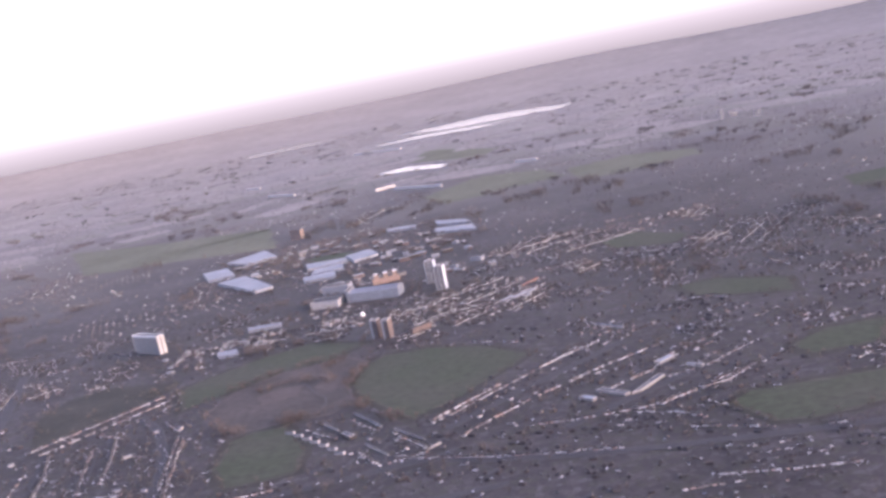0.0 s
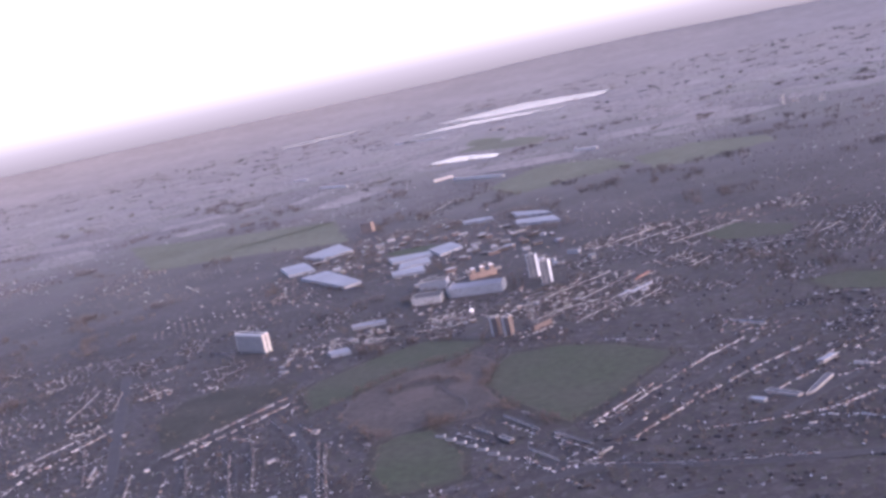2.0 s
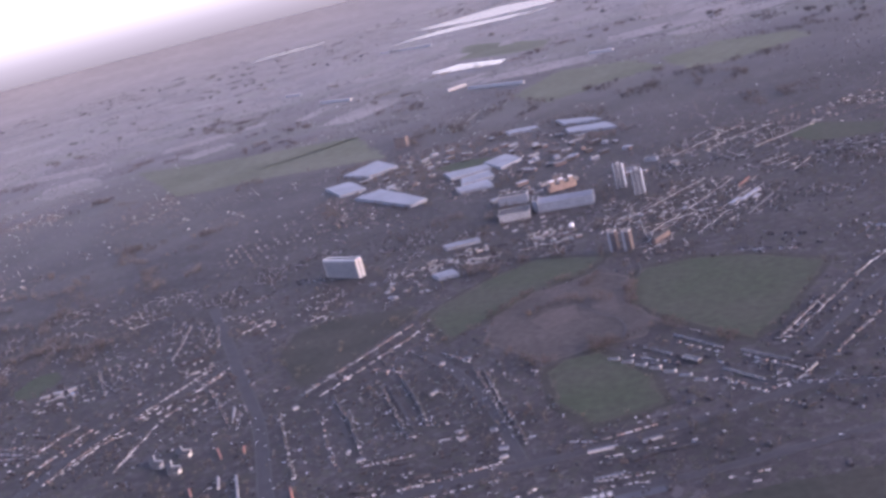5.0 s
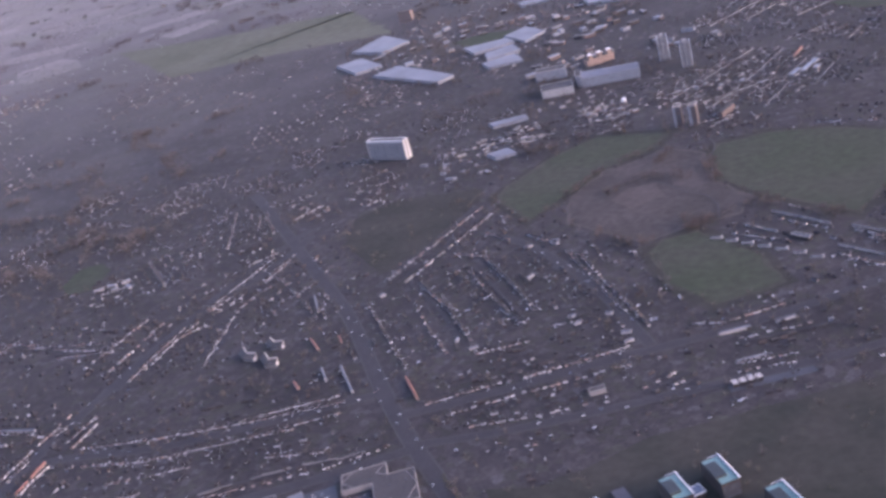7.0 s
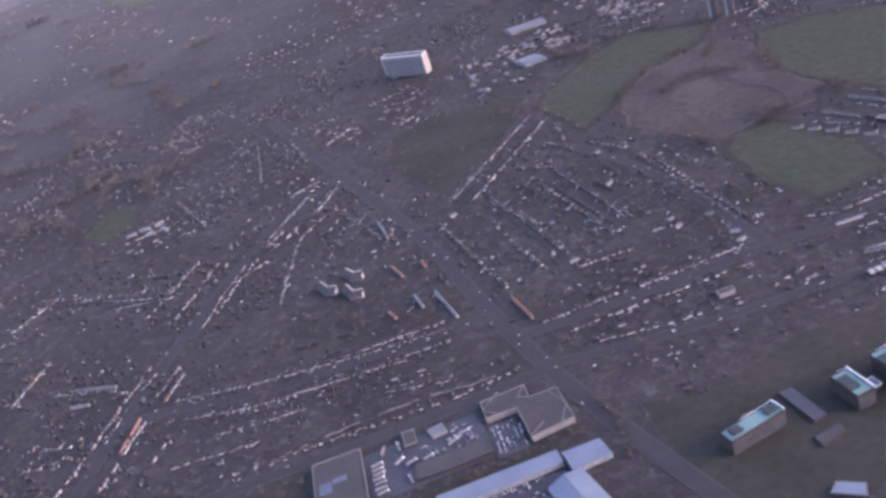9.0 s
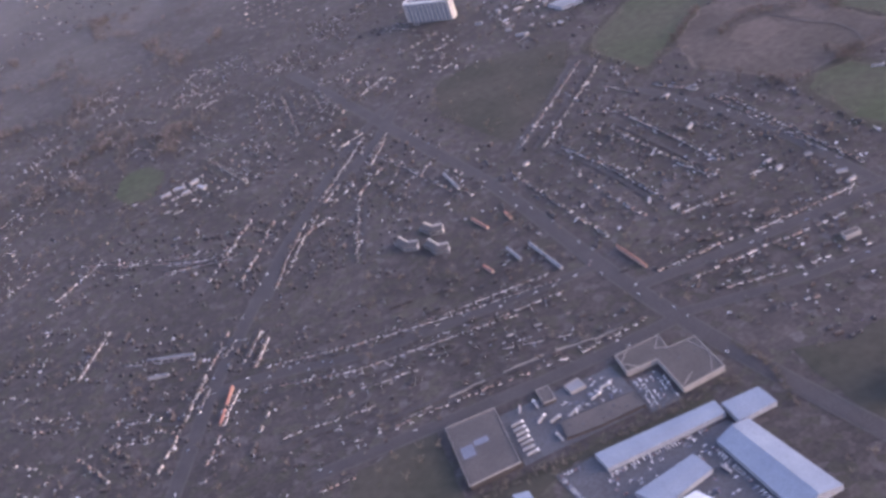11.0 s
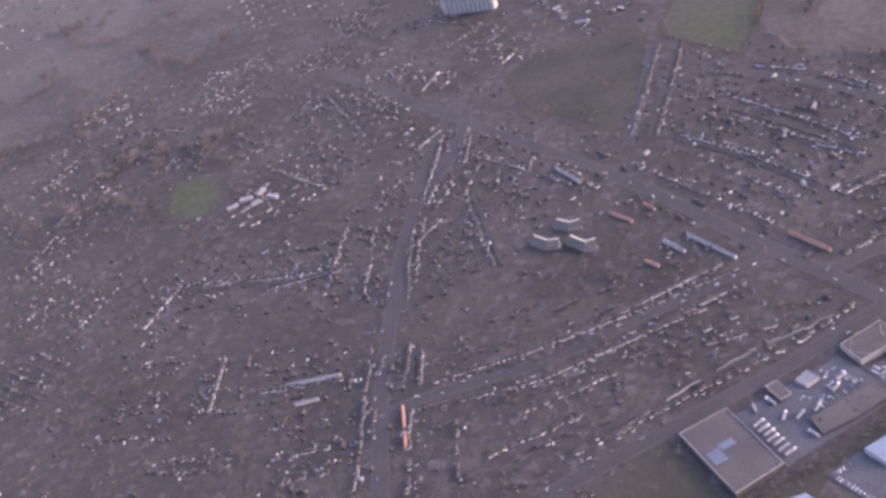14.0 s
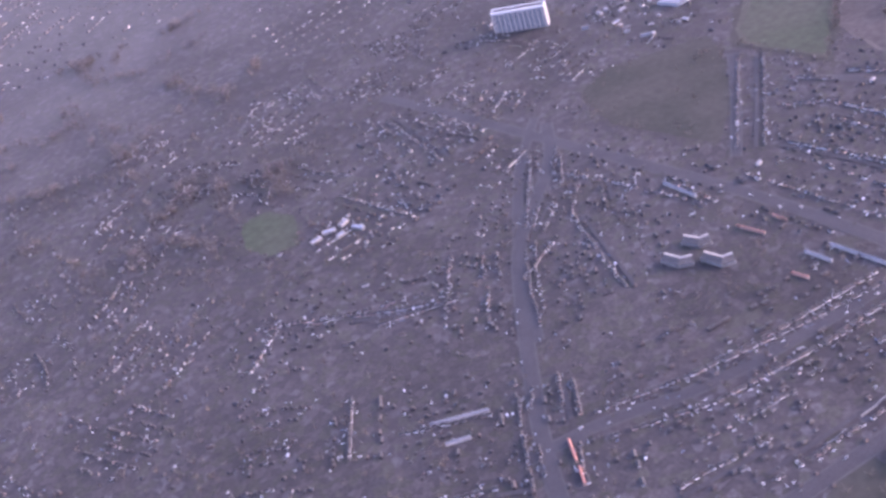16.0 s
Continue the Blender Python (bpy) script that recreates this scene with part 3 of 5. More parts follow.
# ---- houses ----
def house_shape(length, depth, wall, rise, hip, chimneys, size=0.34):
    """Three vertex and face lists (walls, roof, chimney stacks) of one house, its long side along x."""
    length, depth, wall, rise, hip = (v * size for v in (length, depth, wall, rise, hip))
    a, b, e, o = length / 2, depth / 2, hip, 0.12
    walls = ([(-a, -b, 0), (a, -b, 0), (a, b, 0), (-a, b, 0), (-a, -b, wall), (a, -b, wall), (a, b, wall), (-a, b, wall), (-a + e, 0, wall + rise), (a - e, 0, wall + rise)],
             [(0, 1, 5, 4), (2, 3, 7, 6), (1, 2, 6, 5), (3, 0, 4, 7), (5, 6, 9), (7, 4, 8)])
    drop = rise / b * o
    A, B = a + o, b + o
    roof = ([(-A, -B, wall - drop), (A, -B, wall - drop), (A, B, wall - drop), (-A, B, wall - drop), (-a + e - (o if not e else 0), 0, wall + rise + 0.06), (a - e + (o if not e else 0), 0, wall + rise + 0.06),
             (-A, -B, wall - drop + 0.1), (A, -B, wall - drop + 0.1), (A, B, wall - drop + 0.1), (-A, B, wall - drop + 0.1)],
            [(6, 7, 5, 4), (8, 9, 4, 5), (7, 8, 5), (9, 6, 4), (0, 1, 7, 6), (1, 2, 8, 7), (2, 3, 9, 8), (3, 0, 6, 9)])
    vs, fs = [], []
    for cx in (c * size for c in chimneys):
        k = len(vs)
        z0, z1 = wall + rise * 0.55, wall + rise + 0.25
        vs += [(cx + sx * 0.10, sy * 0.15, z) for z in (z0, z1) for sx, sy in ((-1, -1), (1, -1), (1, 1), (-1, 1))]
        fs += [tuple(k + i for i in f) for f in ((0, 1, 5, 4), (1, 2, 6, 5), (2, 3, 7, 6), (3, 0, 4, 7), (4, 5, 6, 7))]
    return walls, roof, (vs, fs)


KINDS = {
    "semi": house_shape(4.8, 3.2, 2.0, 1.25, 1.1, (-0.1, )),
    "terrace": house_shape(2.5, 3.6, 2.1, 1.2, 0.0, (1.05, )),
    "detached": house_shape(3.6, 3.3, 2.0, 1.3, 0.6, (1.0, )),
    "bungalow": house_shape(3.4, 2.6, 1.1, 0.9, 0.8, (0.6, )),
    "long": house_shape(7.5, 3.4, 2.2, 1.2, 0.0, (0.4, )),
}
LABELS = {"semi": "pair of brick and render semi-detached houses with hipped tiled roof", "terrace": "narrow brick terraced house with tiled gable roof",
          "detached": "detached suburban house with brown tiled roof", "bungalow": "small bungalow with low tiled roof in gardens",
          "long": "short terrace block of houses under one roof"}

road_pts = [(x, y, w) for w, line in ROADS for x, y, _ in along(line, 4.0)]
grid = {}


def taken(x, y, r):
    gx, gy = int(x // 8), int(y // 8)
    return any((x - u) ** 2 + (y - v) ** 2 < (r + s) ** 2 for i in (-1, 0, 1) for j in (-1, 0, 1) for u, v, s in grid.get((gx + i, gy + j), ()))


def take(x, y, r):
    grid.setdefault((int(x // 8), int(y // 8)), []).append((x, y, r))


for x, y, w in road_pts:
    take(x, y, w / 2 - 0.6)

OPEN = [p for _, p in FIELDS] + WATER + BUILT
BOXES = [(min(p[0] for p in o), max(p[0] for p in o), min(p[1] for p in o), max(p[1] for p in o), o) for o in OPEN]


def free(x, y):
    return not any(a <= x <= b and c <= y <= d and inside(x, y, o) for a, b, c, d, o in BOXES)


# lesser streets in the quarters between the main rows
marks = [(x, y) for line in ROWS for x, y, _ in along(line, 5.0)]
turns = [h for line in ROWS for _, _, h in along(line, 5.0)]
main_rows, lanes = len(ROWS), random.Random(23)
for gy in range(300, 760, 46):
    for gx in range(-760, 230, 46):
        mx, my = gx + lanes.uniform(5, 40), gy + lanes.uniform(5, 40)
        spots_xy = np.array(marks)
        k = int(((spots_xy - (mx, my)) ** 2).sum(1).argmin())
        turn, bend = turns[k] + lanes.choice((0, 0, 1.571)) + lanes.uniform(-0.2, 0.2), lanes.uniform(-0.012, 0.012)
        for off in (-19, -12.6, -6.3, 0, 6.3, 12.6, 19):
            half = lanes.uniform(8, 21)
            line = []
            for u in (-half, -half / 2, 0, half / 2, half):
                v = off + bend * u * u
                x, y = mx + u * math.cos(turn) - v * math.sin(turn), my + u * math.sin(turn) + v * math.cos(turn)
                if (y < 302 and x > -320) or -415 < x < 40 and y < 585 or not free(x, y) or taken(x, y, 1.5) or ((spots_xy - (x, y)) ** 2).sum(1).min() < 26:
                    break
                line.append((x, y))
            if len(line) == 5 and lanes.random() < 0.85:
                ROWS.append(line)
                marks += [(x, y) for x, y, _ in along(line, 5.0)]
                turns += [h for _, _, h in along(line, 5.0)]
                spots_xy = np.array(marks)
for line in ([(-65, 457), (-51, 432)], [(-79, 451), (-71, 438)], [(-45, 425), (-40, 417), (-31, 403)], [(-56, 412), (-46, 395)], [(-31, 392), (-26, 396)], [(-42, 391), (-38, 390)]):
    for x, y, _ in along(line, 1.5):
        take(x, y, 1.2)
PAIRS = {(-232, 493), (-224, 486), (-399, 378), (-360, 476), (-382, 372), (-347, 461), (-29, 423), (-16, 403)}
placed = []          # (kind, x, y, heading, scale)
heads = []
for k, line in enumerate(ROWS):
    d = math.hypot(line[-1][0] - line[0][0], line[-1][1] - line[0][1])
    kind = "semi" if line[0] in PAIRS else rnd.choice(["semi", "semi", "terrace", "detached", "detached"])
    step = {"semi": 2.3, "terrace": 0.93, "long": 3.4, "detached": 1.9}[kind]
    for n, (x, y, h) in enumerate(along(line, step, 1.5)):
        heads.append((x, y, h))
        if kind == "terrace" and n % 7 == 6 or rnd.random() < (0.17 if k < main_rows else 0.26):
            continue
        j = 0.14 if kind == "terrace" else 0.5
        x, y = x + rnd.uniform(-j, j), y + rnd.uniform(-j, j)
        placed.append((kind, x, y, h + rnd.uniform(-0.04, 0.04) + rnd.choice((0, math.pi)), (1.0 if kind == "terrace" else rnd.uniform(0.88, 1.05)) * (1.0 if k < main_rows else 0.82), k < main_rows or rnd.random() < 0.3))
        take(x, y, 1.0)
# the streets and closes between them
hx = np.array([(x, y) for x, y, _ in heads])
ha = np.array([h for *_, h in heads])
for n, line in enumerate(ROWS[:main_rows]):
    for off in (-5.6, 5.6, -10.6, 10.6, -15.8, 15.8, -21, 21):
        kind = rnd.choice(["semi", "semi", "detached", "bungalow", "long"])
        thick = rnd.choice((0.05, 0.15, 0.32)) if line[0][1] < 560 else 0.42
        for x, y, h in along(line, {"long": 3.4, "semi": 2.4}.get(kind, 2.0), rnd.uniform(0, 3)):
            x, y = x - math.sin(h) * off + rnd.uniform(-0.5, 0.5), y + math.cos(h) * off + rnd.uniform(-0.5, 0.5)
            if rnd.random() < thick and not taken(x, y, 1.25) and free(x, y):
                placed.append((kind, x, y, h + rnd.choice((0, math.pi)) + rnd.uniform(-0.05, 0.05), rnd.uniform(0.85, 1.05), line[0][1] >= 560 and rnd.random() < 0.3))
                take(x, y, 1.0)
for gy in range(250, 760, 5):
    for gx in range(-760, 240, 5):
        x, y = gx + rnd.uniform(-1.8, 1.8), gy + rnd.uniform(-1.8, 1.8)
        if y < 300 and x > -205 or rnd.random() < 0.86 or taken(x, y, 1.6) or not free(x, y):
            continue
        k = int(np.argmin(((hx - (x, y)) ** 2).sum(1)))
        kind = rnd.choice(["semi", "detached", "detached", "bungalow", "bungalow", "long"])
        placed.append((kind, x, y, float(ha[k]) + rnd.choice((0, math.pi / 2, math.pi)) + rnd.uniform(-0.06, 0.06), rnd.uniform(0.8, 1.0), False))
        take(x, y, 1.0)
near = sorted(range(len(placed)), key=lambda k: abs(placed[k][1] + 270) * 0.8 + abs(placed[k][2] - 375) * 1.6)[:300]
near_set = set(near)


def from_lists(name, vs, fs, mat, parent=None):
    me = bpy.data.meshes.new(name)
    me.from_pydata(vs, [], fs)
    me.materials.append(mat)
    ob = new(name, me)
    ob.parent = parent
    return ob


protos = {}
for k in near:
    kind, x, y, h, s, row = placed[k]
    m = pose(x, y, 0, 0, 0, math.degrees(h))
    if (kind, row) not in protos:
        top = empty("house", LABELS[kind], "house", "suburban houses")
        walls, roof, stack = KINDS[kind]
        from_lists("wall", *walls, M_WALL if row else M_INWALL, top)
        tiles = from_lists("roof", *roof, M_ROOF, top)
        from_lists("chimney", *stack, M_DULL, tiles)
        shell = next(o for o in top.children if o.name.startswith("wall"))
        a, d, z = max(v[0] for v in walls[0]), max(v[1] for v in walls[0]), walls[0][4][2]
        for s in (-1, 1):
            for u in (-0.55, 0.55):
                part("window", boxed(u * a - 0.16, u * a + 0.16, s * d - 0.03, s * d + 0.03, z * 0.55, z * 0.85), M_GLASS, shell)
        part("door", boxed(-0.13, 0.13, -d - 0.03, -d + 0.03, 0, z * 0.45), M_WHITE, shell)
        protos[kind, row] = top
        top.matrix_basis = m
    else:
        copy_thing(protos[kind, row], m)


def merge(name, shapes, label, category, mats):
    """Many small things too numerous to count, as one mesh: shapes are (list of (verts, faces) by material, places)."""
    V, F, I = [], [], []
    base = 0
    for pieces, places in shapes:
        if not places:
            continue
        P = np.array(places, float)          # x, y, heading, scale
        c, s = np.cos(P[:, 2])[:, None], np.sin(P[:, 2])[:, None]
        for slot, (vs, fs) in enumerate(pieces):
            v = np.array(vs, float)
            X = P[:, 0:1] + (v[None, :, 0] * c - v[None, :, 1] * s) * P[:, 3:4]
            Y = P[:, 1:2] + (v[None, :, 0] * s + v[None, :, 1] * c) * P[:, 3:4]
            Z = v[None, :, 2] * P[:, 3:4]
            V.append(np.stack([X, Y, Z], -1).reshape(-1, 3))
            for n in range(len(P)):
                off = base + n * len(v)
                F += [tuple(i + off for i in f) for f in fs]
            I += [slot] * (len(P) * len(fs))
            base += len(P) * len(v)
    me = bpy.data.meshes.new(name)
    me.from_pydata(np.concatenate(V).tolist(), [], F)
    for m in mats:
        me.materials.append(m)
    me.polygons.foreach_set("material_index", np.array(I, np.int32))
    return tagged(new(name, me), label, category, kind="stuff")


def places_of(kind, row, y0=0, y1=9999):
    return [placed[k][1:5] for k in range(len(placed)) if placed[k][0] == kind and placed[k][5] == row and k not in near_set and y0 <= placed[k][2] < y1]


merge("white_terraces", [(KINDS[kind], places_of(kind, True, 560)) for kind in KINDS], "many white-walled terraces in rows beyond the park", "houses", [M_PALEWALLS, M_ROOFS, M_DULL])
merge("street_houses", [(KINDS[kind], places_of(kind, True, 0, 560)) for kind in KINDS], "many pale-walled houses in rows along streets", "houses", [M_WALLS, M_ROOFS, M_DULL])
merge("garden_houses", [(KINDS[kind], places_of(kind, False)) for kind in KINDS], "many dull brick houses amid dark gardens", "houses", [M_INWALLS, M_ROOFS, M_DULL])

# far suburbs, row on row out to the haze
far = {"semi": [], "long": [], "detached": []}
plain = {k: (KINDS[k][0], ([KINDS[k][1][0][i] for i in (6, 7, 8, 9, 4, 5)], [(0, 1, 5, 4), (2, 3, 4, 5), (1, 2, 5), (3, 0, 4)])) for k in far}
woods = []
CELL = 85
for gy in range(600, 3700, CELL):
    for gx in range(-2200, 2000, CELL):
        if not -0.66 * gy - 170 < gx < 0.62 * gy + 120:
            continue
        dice, turn = rnd.random(), rnd.choice((0.35, 0.6, 0.85, 2.2, 1.1)) + rnd.uniform(-0.12, 0.12)
        if dice < 0.30:
            for _ in range(5 if gy < 1800 else 2):
                cx, cy, a, w = gx + rnd.uniform(0, CELL), gy + rnd.uniform(0, CELL), rnd.uniform(0, 3.14), rnd.uniform(8, 26)
                for _ in range(16):
                    u, v = rnd.uniform(-w, w), rnd.gauss(0, 2.5)
                    woods.append((cx + u * math.cos(a) - v * math.sin(a), cy + u * math.sin(a) + v * math.cos(a)))
            continue
        thin = 1.0 if gy < 1300 else 0.6 if gy < 2000 else 0.3
        kind = rnd.choice(list(far))
        bend = rnd.uniform(-0.02, 0.02)
        c, s = math.cos(turn), math.sin(turn)
        gap = rnd.choice((9.0, 11.0, 13.0))
        for i in range(-6, 7):
            skip = rnd.random()
            if skip < 0.15:
                continue
            for j in range(-8, 9):
                if rnd.random() > (0.42 + 0.5 * noise.noise((gx * 0.006 + j * 0.05, gy * 0.006 + i * 0.07, 4.0))) * thin:
                    continue
                u, v = j * 5.2 + rnd.uniform(-0.5, 0.5), i * gap + rnd.uniform(-0.4, 0.4)
                v += bend * u * u * 0.35
                x, y = gx + CELL / 2 + u * c - v * s, gy + CELL / 2 + u * s + v * c
                if abs(x - gx - CELL / 2) < CELL / 2 and abs(y - gy - CELL / 2) < CELL / 2 and (y > 765 or not -760 < x < 240) and (x - CX) ** 2 + (y - CY) ** 2 < (REACH - 40) ** 2 and free(x, y):
                    far[kind].append((x, y, turn, rnd.uniform(0.85, 1.15)))
merge("distant_houses", [(plain[k], far[k]) for k in far], "distant rows of suburban houses with walls paled for haze", "houses", [M_FARWALLS, M_ROOFS])


# ---- trees ----
def tree_shapes(seed, height, spread, tufts):
    """Trunk, limbs and a ragged crown of small twig tufts."""
    r = random.Random(seed)
    tv, tf, cv, cf = [], [], [], []

    def limb(p, q, r0, r1):
        k = len(tv)
        for c, rad in ((p, r0), (q, r1)):
            tv.extend([(c[0] + rad * math.cos(a), c[1] + rad * math.sin(a), c[2]) for a in (0.3, 2.4, 4.5)])
        tf.extend([(k, k + 1, k + 4, k + 3), (k + 1, k + 2, k + 5, k + 4), (k + 2, k, k + 3, k + 5)])

    fork = (r.uniform(-0.1, 0.1), r.uniform(-0.1, 0.1), height * 0.38)
    limb((0, 0, 0), fork, height * 0.045, height * 0.03)
    tips = []
    for k in range(6):
        a = k * 1.047 + r.uniform(-0.4, 0.4)
        tip = (spread * 0.7 * math.cos(a), spread * 0.7 * math.sin(a), height * r.uniform(0.6, 0.95))
        limb(fork, tip, height * 0.02, height * 0.006)
        tips.append(tip)
    for k in range(tufts):
        t = r.choice(tips)
        f = r.uniform(0.3, 1.15)
        c = [fork[i] + (t[i] - fork[i]) * f + r.gauss(0, spread * 0.2) for i in range(3)]
        c[2] = max(height * 0.25, c[2])
        n = len(cv)
        d = spread * r.uniform(0.10, 0.24)
        for _ in range(4):
            cv.append((c[0] + r.uniform(-d, d), c[1] + r.uniform(-d, d), c[2] + r.uniform(-d, d)))
        cf.extend([(n, n + 1, n + 2), (n, n + 2, n + 3), (n + 1, n + 3, n + 2)])
    return (tv, tf), (cv, cf)


TREES = [tree_shapes(1, 3.4, 1.6, 40), tree_shapes(2, 2.6, 1.3, 32), tree_shapes(3, 1.9, 1.1, 26), tree_shapes(4, 1.0, 0.9, 16)]
spots = [[], [], [], []]
for gy in range(245, 760, 4):
    for gx in range(-760, 240, 4):
        x, y = gx + rnd.uniform(-1.9, 1.9), gy + rnd.uniform(-1.9, 1.9)
        thick = noise.noise((x * 0.02, y * 0.02, 5.0))
        close = noise.noise((x * 0.07, y * 0.07, 8.0))
        if rnd.random() > 0.12 + 0.7 * thick + 0.9 * close or taken(x, y, 0.35):
            continue
        if any(inside(x, y, p) for w, p in FIELDS if w != "dark") or any(inside(x, y, p) for p in BUILT):
            continue
        spots[rnd.choice((0, 1, 1, 2, 2, 3, 3))].append((x, y, rnd.uniform(0, 6.28), rnd.uniform(0.7, 1.15)))
# belts of trees round the parks
for w, p in FIELDS[:8]:
    for x, y, _ in along(p + p[:1], 3.2):
        if noise.noise((x * 0.06, y * 0.06, 9.0)) > -0.1 and rnd.random() < 0.85 and not taken(x, y, 0.8):
            spots[rnd.choice((1, 2, 3))].append((x + rnd.uniform(-2, 2), y + rnd.uniform(-2, 2), rnd.uniform(0, 6.28), rnd.uniform(0.6, 1.2)))
for line in ([(-142, 500), (-120, 458), (-96, 462), (-64, 474)], [(-74, 507), (-66, 545), (-79, 568)], [(-138, 536), (-116, 560), (-88, 568)], [(-65, 470), (-40, 430), (-28, 424)], [(-93, 544), (-76, 566)], [(-122, 523), (-105, 534), (-91, 527)], [(-89, 532), (-84, 520), (-86, 508)], [(-100, 472), (-93, 466), (-97, 460)]):
    for off in (-2.5, 0, 2.5):
        for x, y, h in along(line, 2.6):
            if noise.noise((x * 0.05, y * 0.05, 2.0)) > -0.12 and rnd.random() < 0.7:
                spots[rnd.choice((0, 1, 1, 2))].append((x + off + rnd.uniform(-1, 1), y + off * 0.5 + rnd.uniform(-1, 1), rnd.uniform(0, 6.28), rnd.uniform(0.9, 1.4)))
for line in ([(-311, 311), (-292, 312.5), (-276, 312)], [(-276, 314), (-258, 313.5), (-243, 314.5), (-224, 315.5)], [(-218, 330), (-214, 316), (-216, 296)]):
    for off in (-2.0, -0.6, 0.8):
        for x, y, h in along(line, 1.6):
            spots[rnd.choice((2, 3, 3))].append((x + rnd.uniform(-0.6, 0.6), y + off + rnd.uniform(-0.5, 0.5), rnd.uniform(0, 6.28), rnd.uniform(0.7, 1.15)))
single = []
for k in (0, 1, 2):
    spots[k].sort(key=lambda p: abs(p[0] + 250) + abs(p[1] - 340) * 1.5)
    single += [(k, *p) for p in spots[k][:60]]
    spots[k] = spots[k][60:]
tree_proto = {}
for k, x, y, h, s in single:
    m = pose(x, y, 0, 0, 0, math.degrees(h))
    if k not in tree_proto:
        top = empty("tree", ("tall bare winter tree with twiggy crown", "bare winter garden tree with rounded crown", "small bushy bare tree in a garden")[k], "tree", "bare trees")
        from_lists("trunk", *TREES[k][0], M_BARK, top)
        from_lists("crown", *TREES[k][1], M_TWIG, top)
        tree_proto[k] = top
        top.matrix_basis = m
    else:
        copy_thing(tree_proto[k], m)
far_spots = [(x, y, rnd.uniform(0, 6.28), rnd.uniform(1.2, 2.0)) for x, y in woods if free(x, y) and (x - CX) ** 2 + (y - CY) ** 2 < (REACH - 40) ** 2]
merge("garden_trees", [(TREES[k], spots[k]) for k in (0, 1, 2)], "many bare brown garden and park trees", "trees", [M_BARK, M_TWIG])
merge("hedges", [(TREES[3], spots[3])], "low evergreen hedges and shrubs in gardens", "hedges", [M_BARK, M_EVERGREEN])
merge("distant_woods", [(TREES[1], far_spots)], "distant dark clumps of bare woodland", "trees", [M_BARK, M_FARTWIG])

# ---- side streets, garden sheds, parked cars ----
for n, line in enumerate(ROWS[:main_rows]):
    if line[0][1] > 640 or n % 3:
        continue
    d = Vector((line[-1][0] - line[0][0], line[-1][1] - line[0][1])).normalized()
    s = 1 if n % 2 else -1
    off = Vector((-d.y, d.x)) * 3.3 * s
    shifted = [(x + off.x, y + off.y) for x, y in line]
    if min((px - x) ** 2 + (py - y) ** 2 for x, y in shifted for px, py, _ in road_pts) > 20:
        tagged(part("road", strip(1.6, shifted, 0.224 + 0.0015 * n), M_ASPHALT), "narrow asphalt side street along a house row", "road", kind="structure")


def cuboid(x0, x1, y0, y1, z0, z1, k=0, tx=1.0, ty=1.0):
    return ([(x0, y0, z0), (x1, y0, z0), (x1, y1, z0), (x0, y1, z0), (x0 * tx, y0 * ty, z1), (x1 * tx, y0 * ty, z1), (x1 * tx, y1 * ty, z1), (x0 * tx, y1 * ty, z1)],
            [tuple(i + k for i in f) for f in ((0, 1, 5, 4), (1, 2, 6, 5), (2, 3, 7, 6), (3, 0, 4, 7), (4, 5, 6, 7))])


bits = {0: [], 1: [], 2: []}
parked = []
for kind, x, y, h, s, row in placed:
    for _ in range(2):
        if rnd.random() < 0.2:
            a, r = rnd.uniform(0, 6.28), rnd.uniform(1.8, 4.0)
            u, v = x + r * math.cos(a), y + r * math.sin(a)
            if free(u, v) and not taken(u, v, 0.3):
                bits[rnd.choice((0, 0, 1, 2))].append((u, v, h + rnd.choice((0, 1.571)), rnd.uniform(0.4, 0.75)))
    if rnd.random() < 0.24:
        r = rnd.choice((-1, 1)) * rnd.uniform(1.7, 2.6)
        u, v = x - math.sin(h) * r + rnd.uniform(-1, 1), y + math.cos(h) * r + rnd.uniform(-1, 1)
        if free(u, v):
            parked.append((u, v, h + rnd.choice((0, 0, 1.571)), 0.6))
shed_a = [cuboid(-0.5, 0.5, -0.4, 0.4, 0, 0.75), ([(-0.58, -0.48, 0.72), (0.58, -0.48, 0.72), (0.58, 0, 1.0), (-0.58, 0, 1.0), (-0.58, 0.48, 0.72), (0.58, 0.48, 0.72)], [(0, 1, 2, 3), (3, 2, 5, 4)])]
shed_b = [cuboid(-0.9, 0.9, -0.45, 0.45, 0, 0.85), cuboid(-0.95, 0.95, -0.5, 0.5, 0.855, 0.95)]
shed_c = [cuboid(-0.55, 0.55, -0.5, 0.5, 0, 0.8), cuboid(-0.6, 0.6, -0.55, 0.55, 0.8, 1.15, 0, 0.5, 0.3)]
merge("garden_sheds", [(shed_a, bits[0]), (shed_b, bits[1]), (shed_c, bits[2])], "many small pale garden sheds, garages and conservatories", "sheds", [M_BITS, M_BITS])
car_shape = [cuboid(-0.85, 0.85, -0.36, 0.36, 0.1, 0.38, 0, 0.97, 0.92), cuboid(-0.45, 0.42, -0.31, 0.31, 0.38, 0.6, 0, 0.7, 0.85)]
merge("parked_cars", [(car_shape, parked)], "many small parked cars on drives and kerbs", "cars", [M_CARS, M_GLASS])

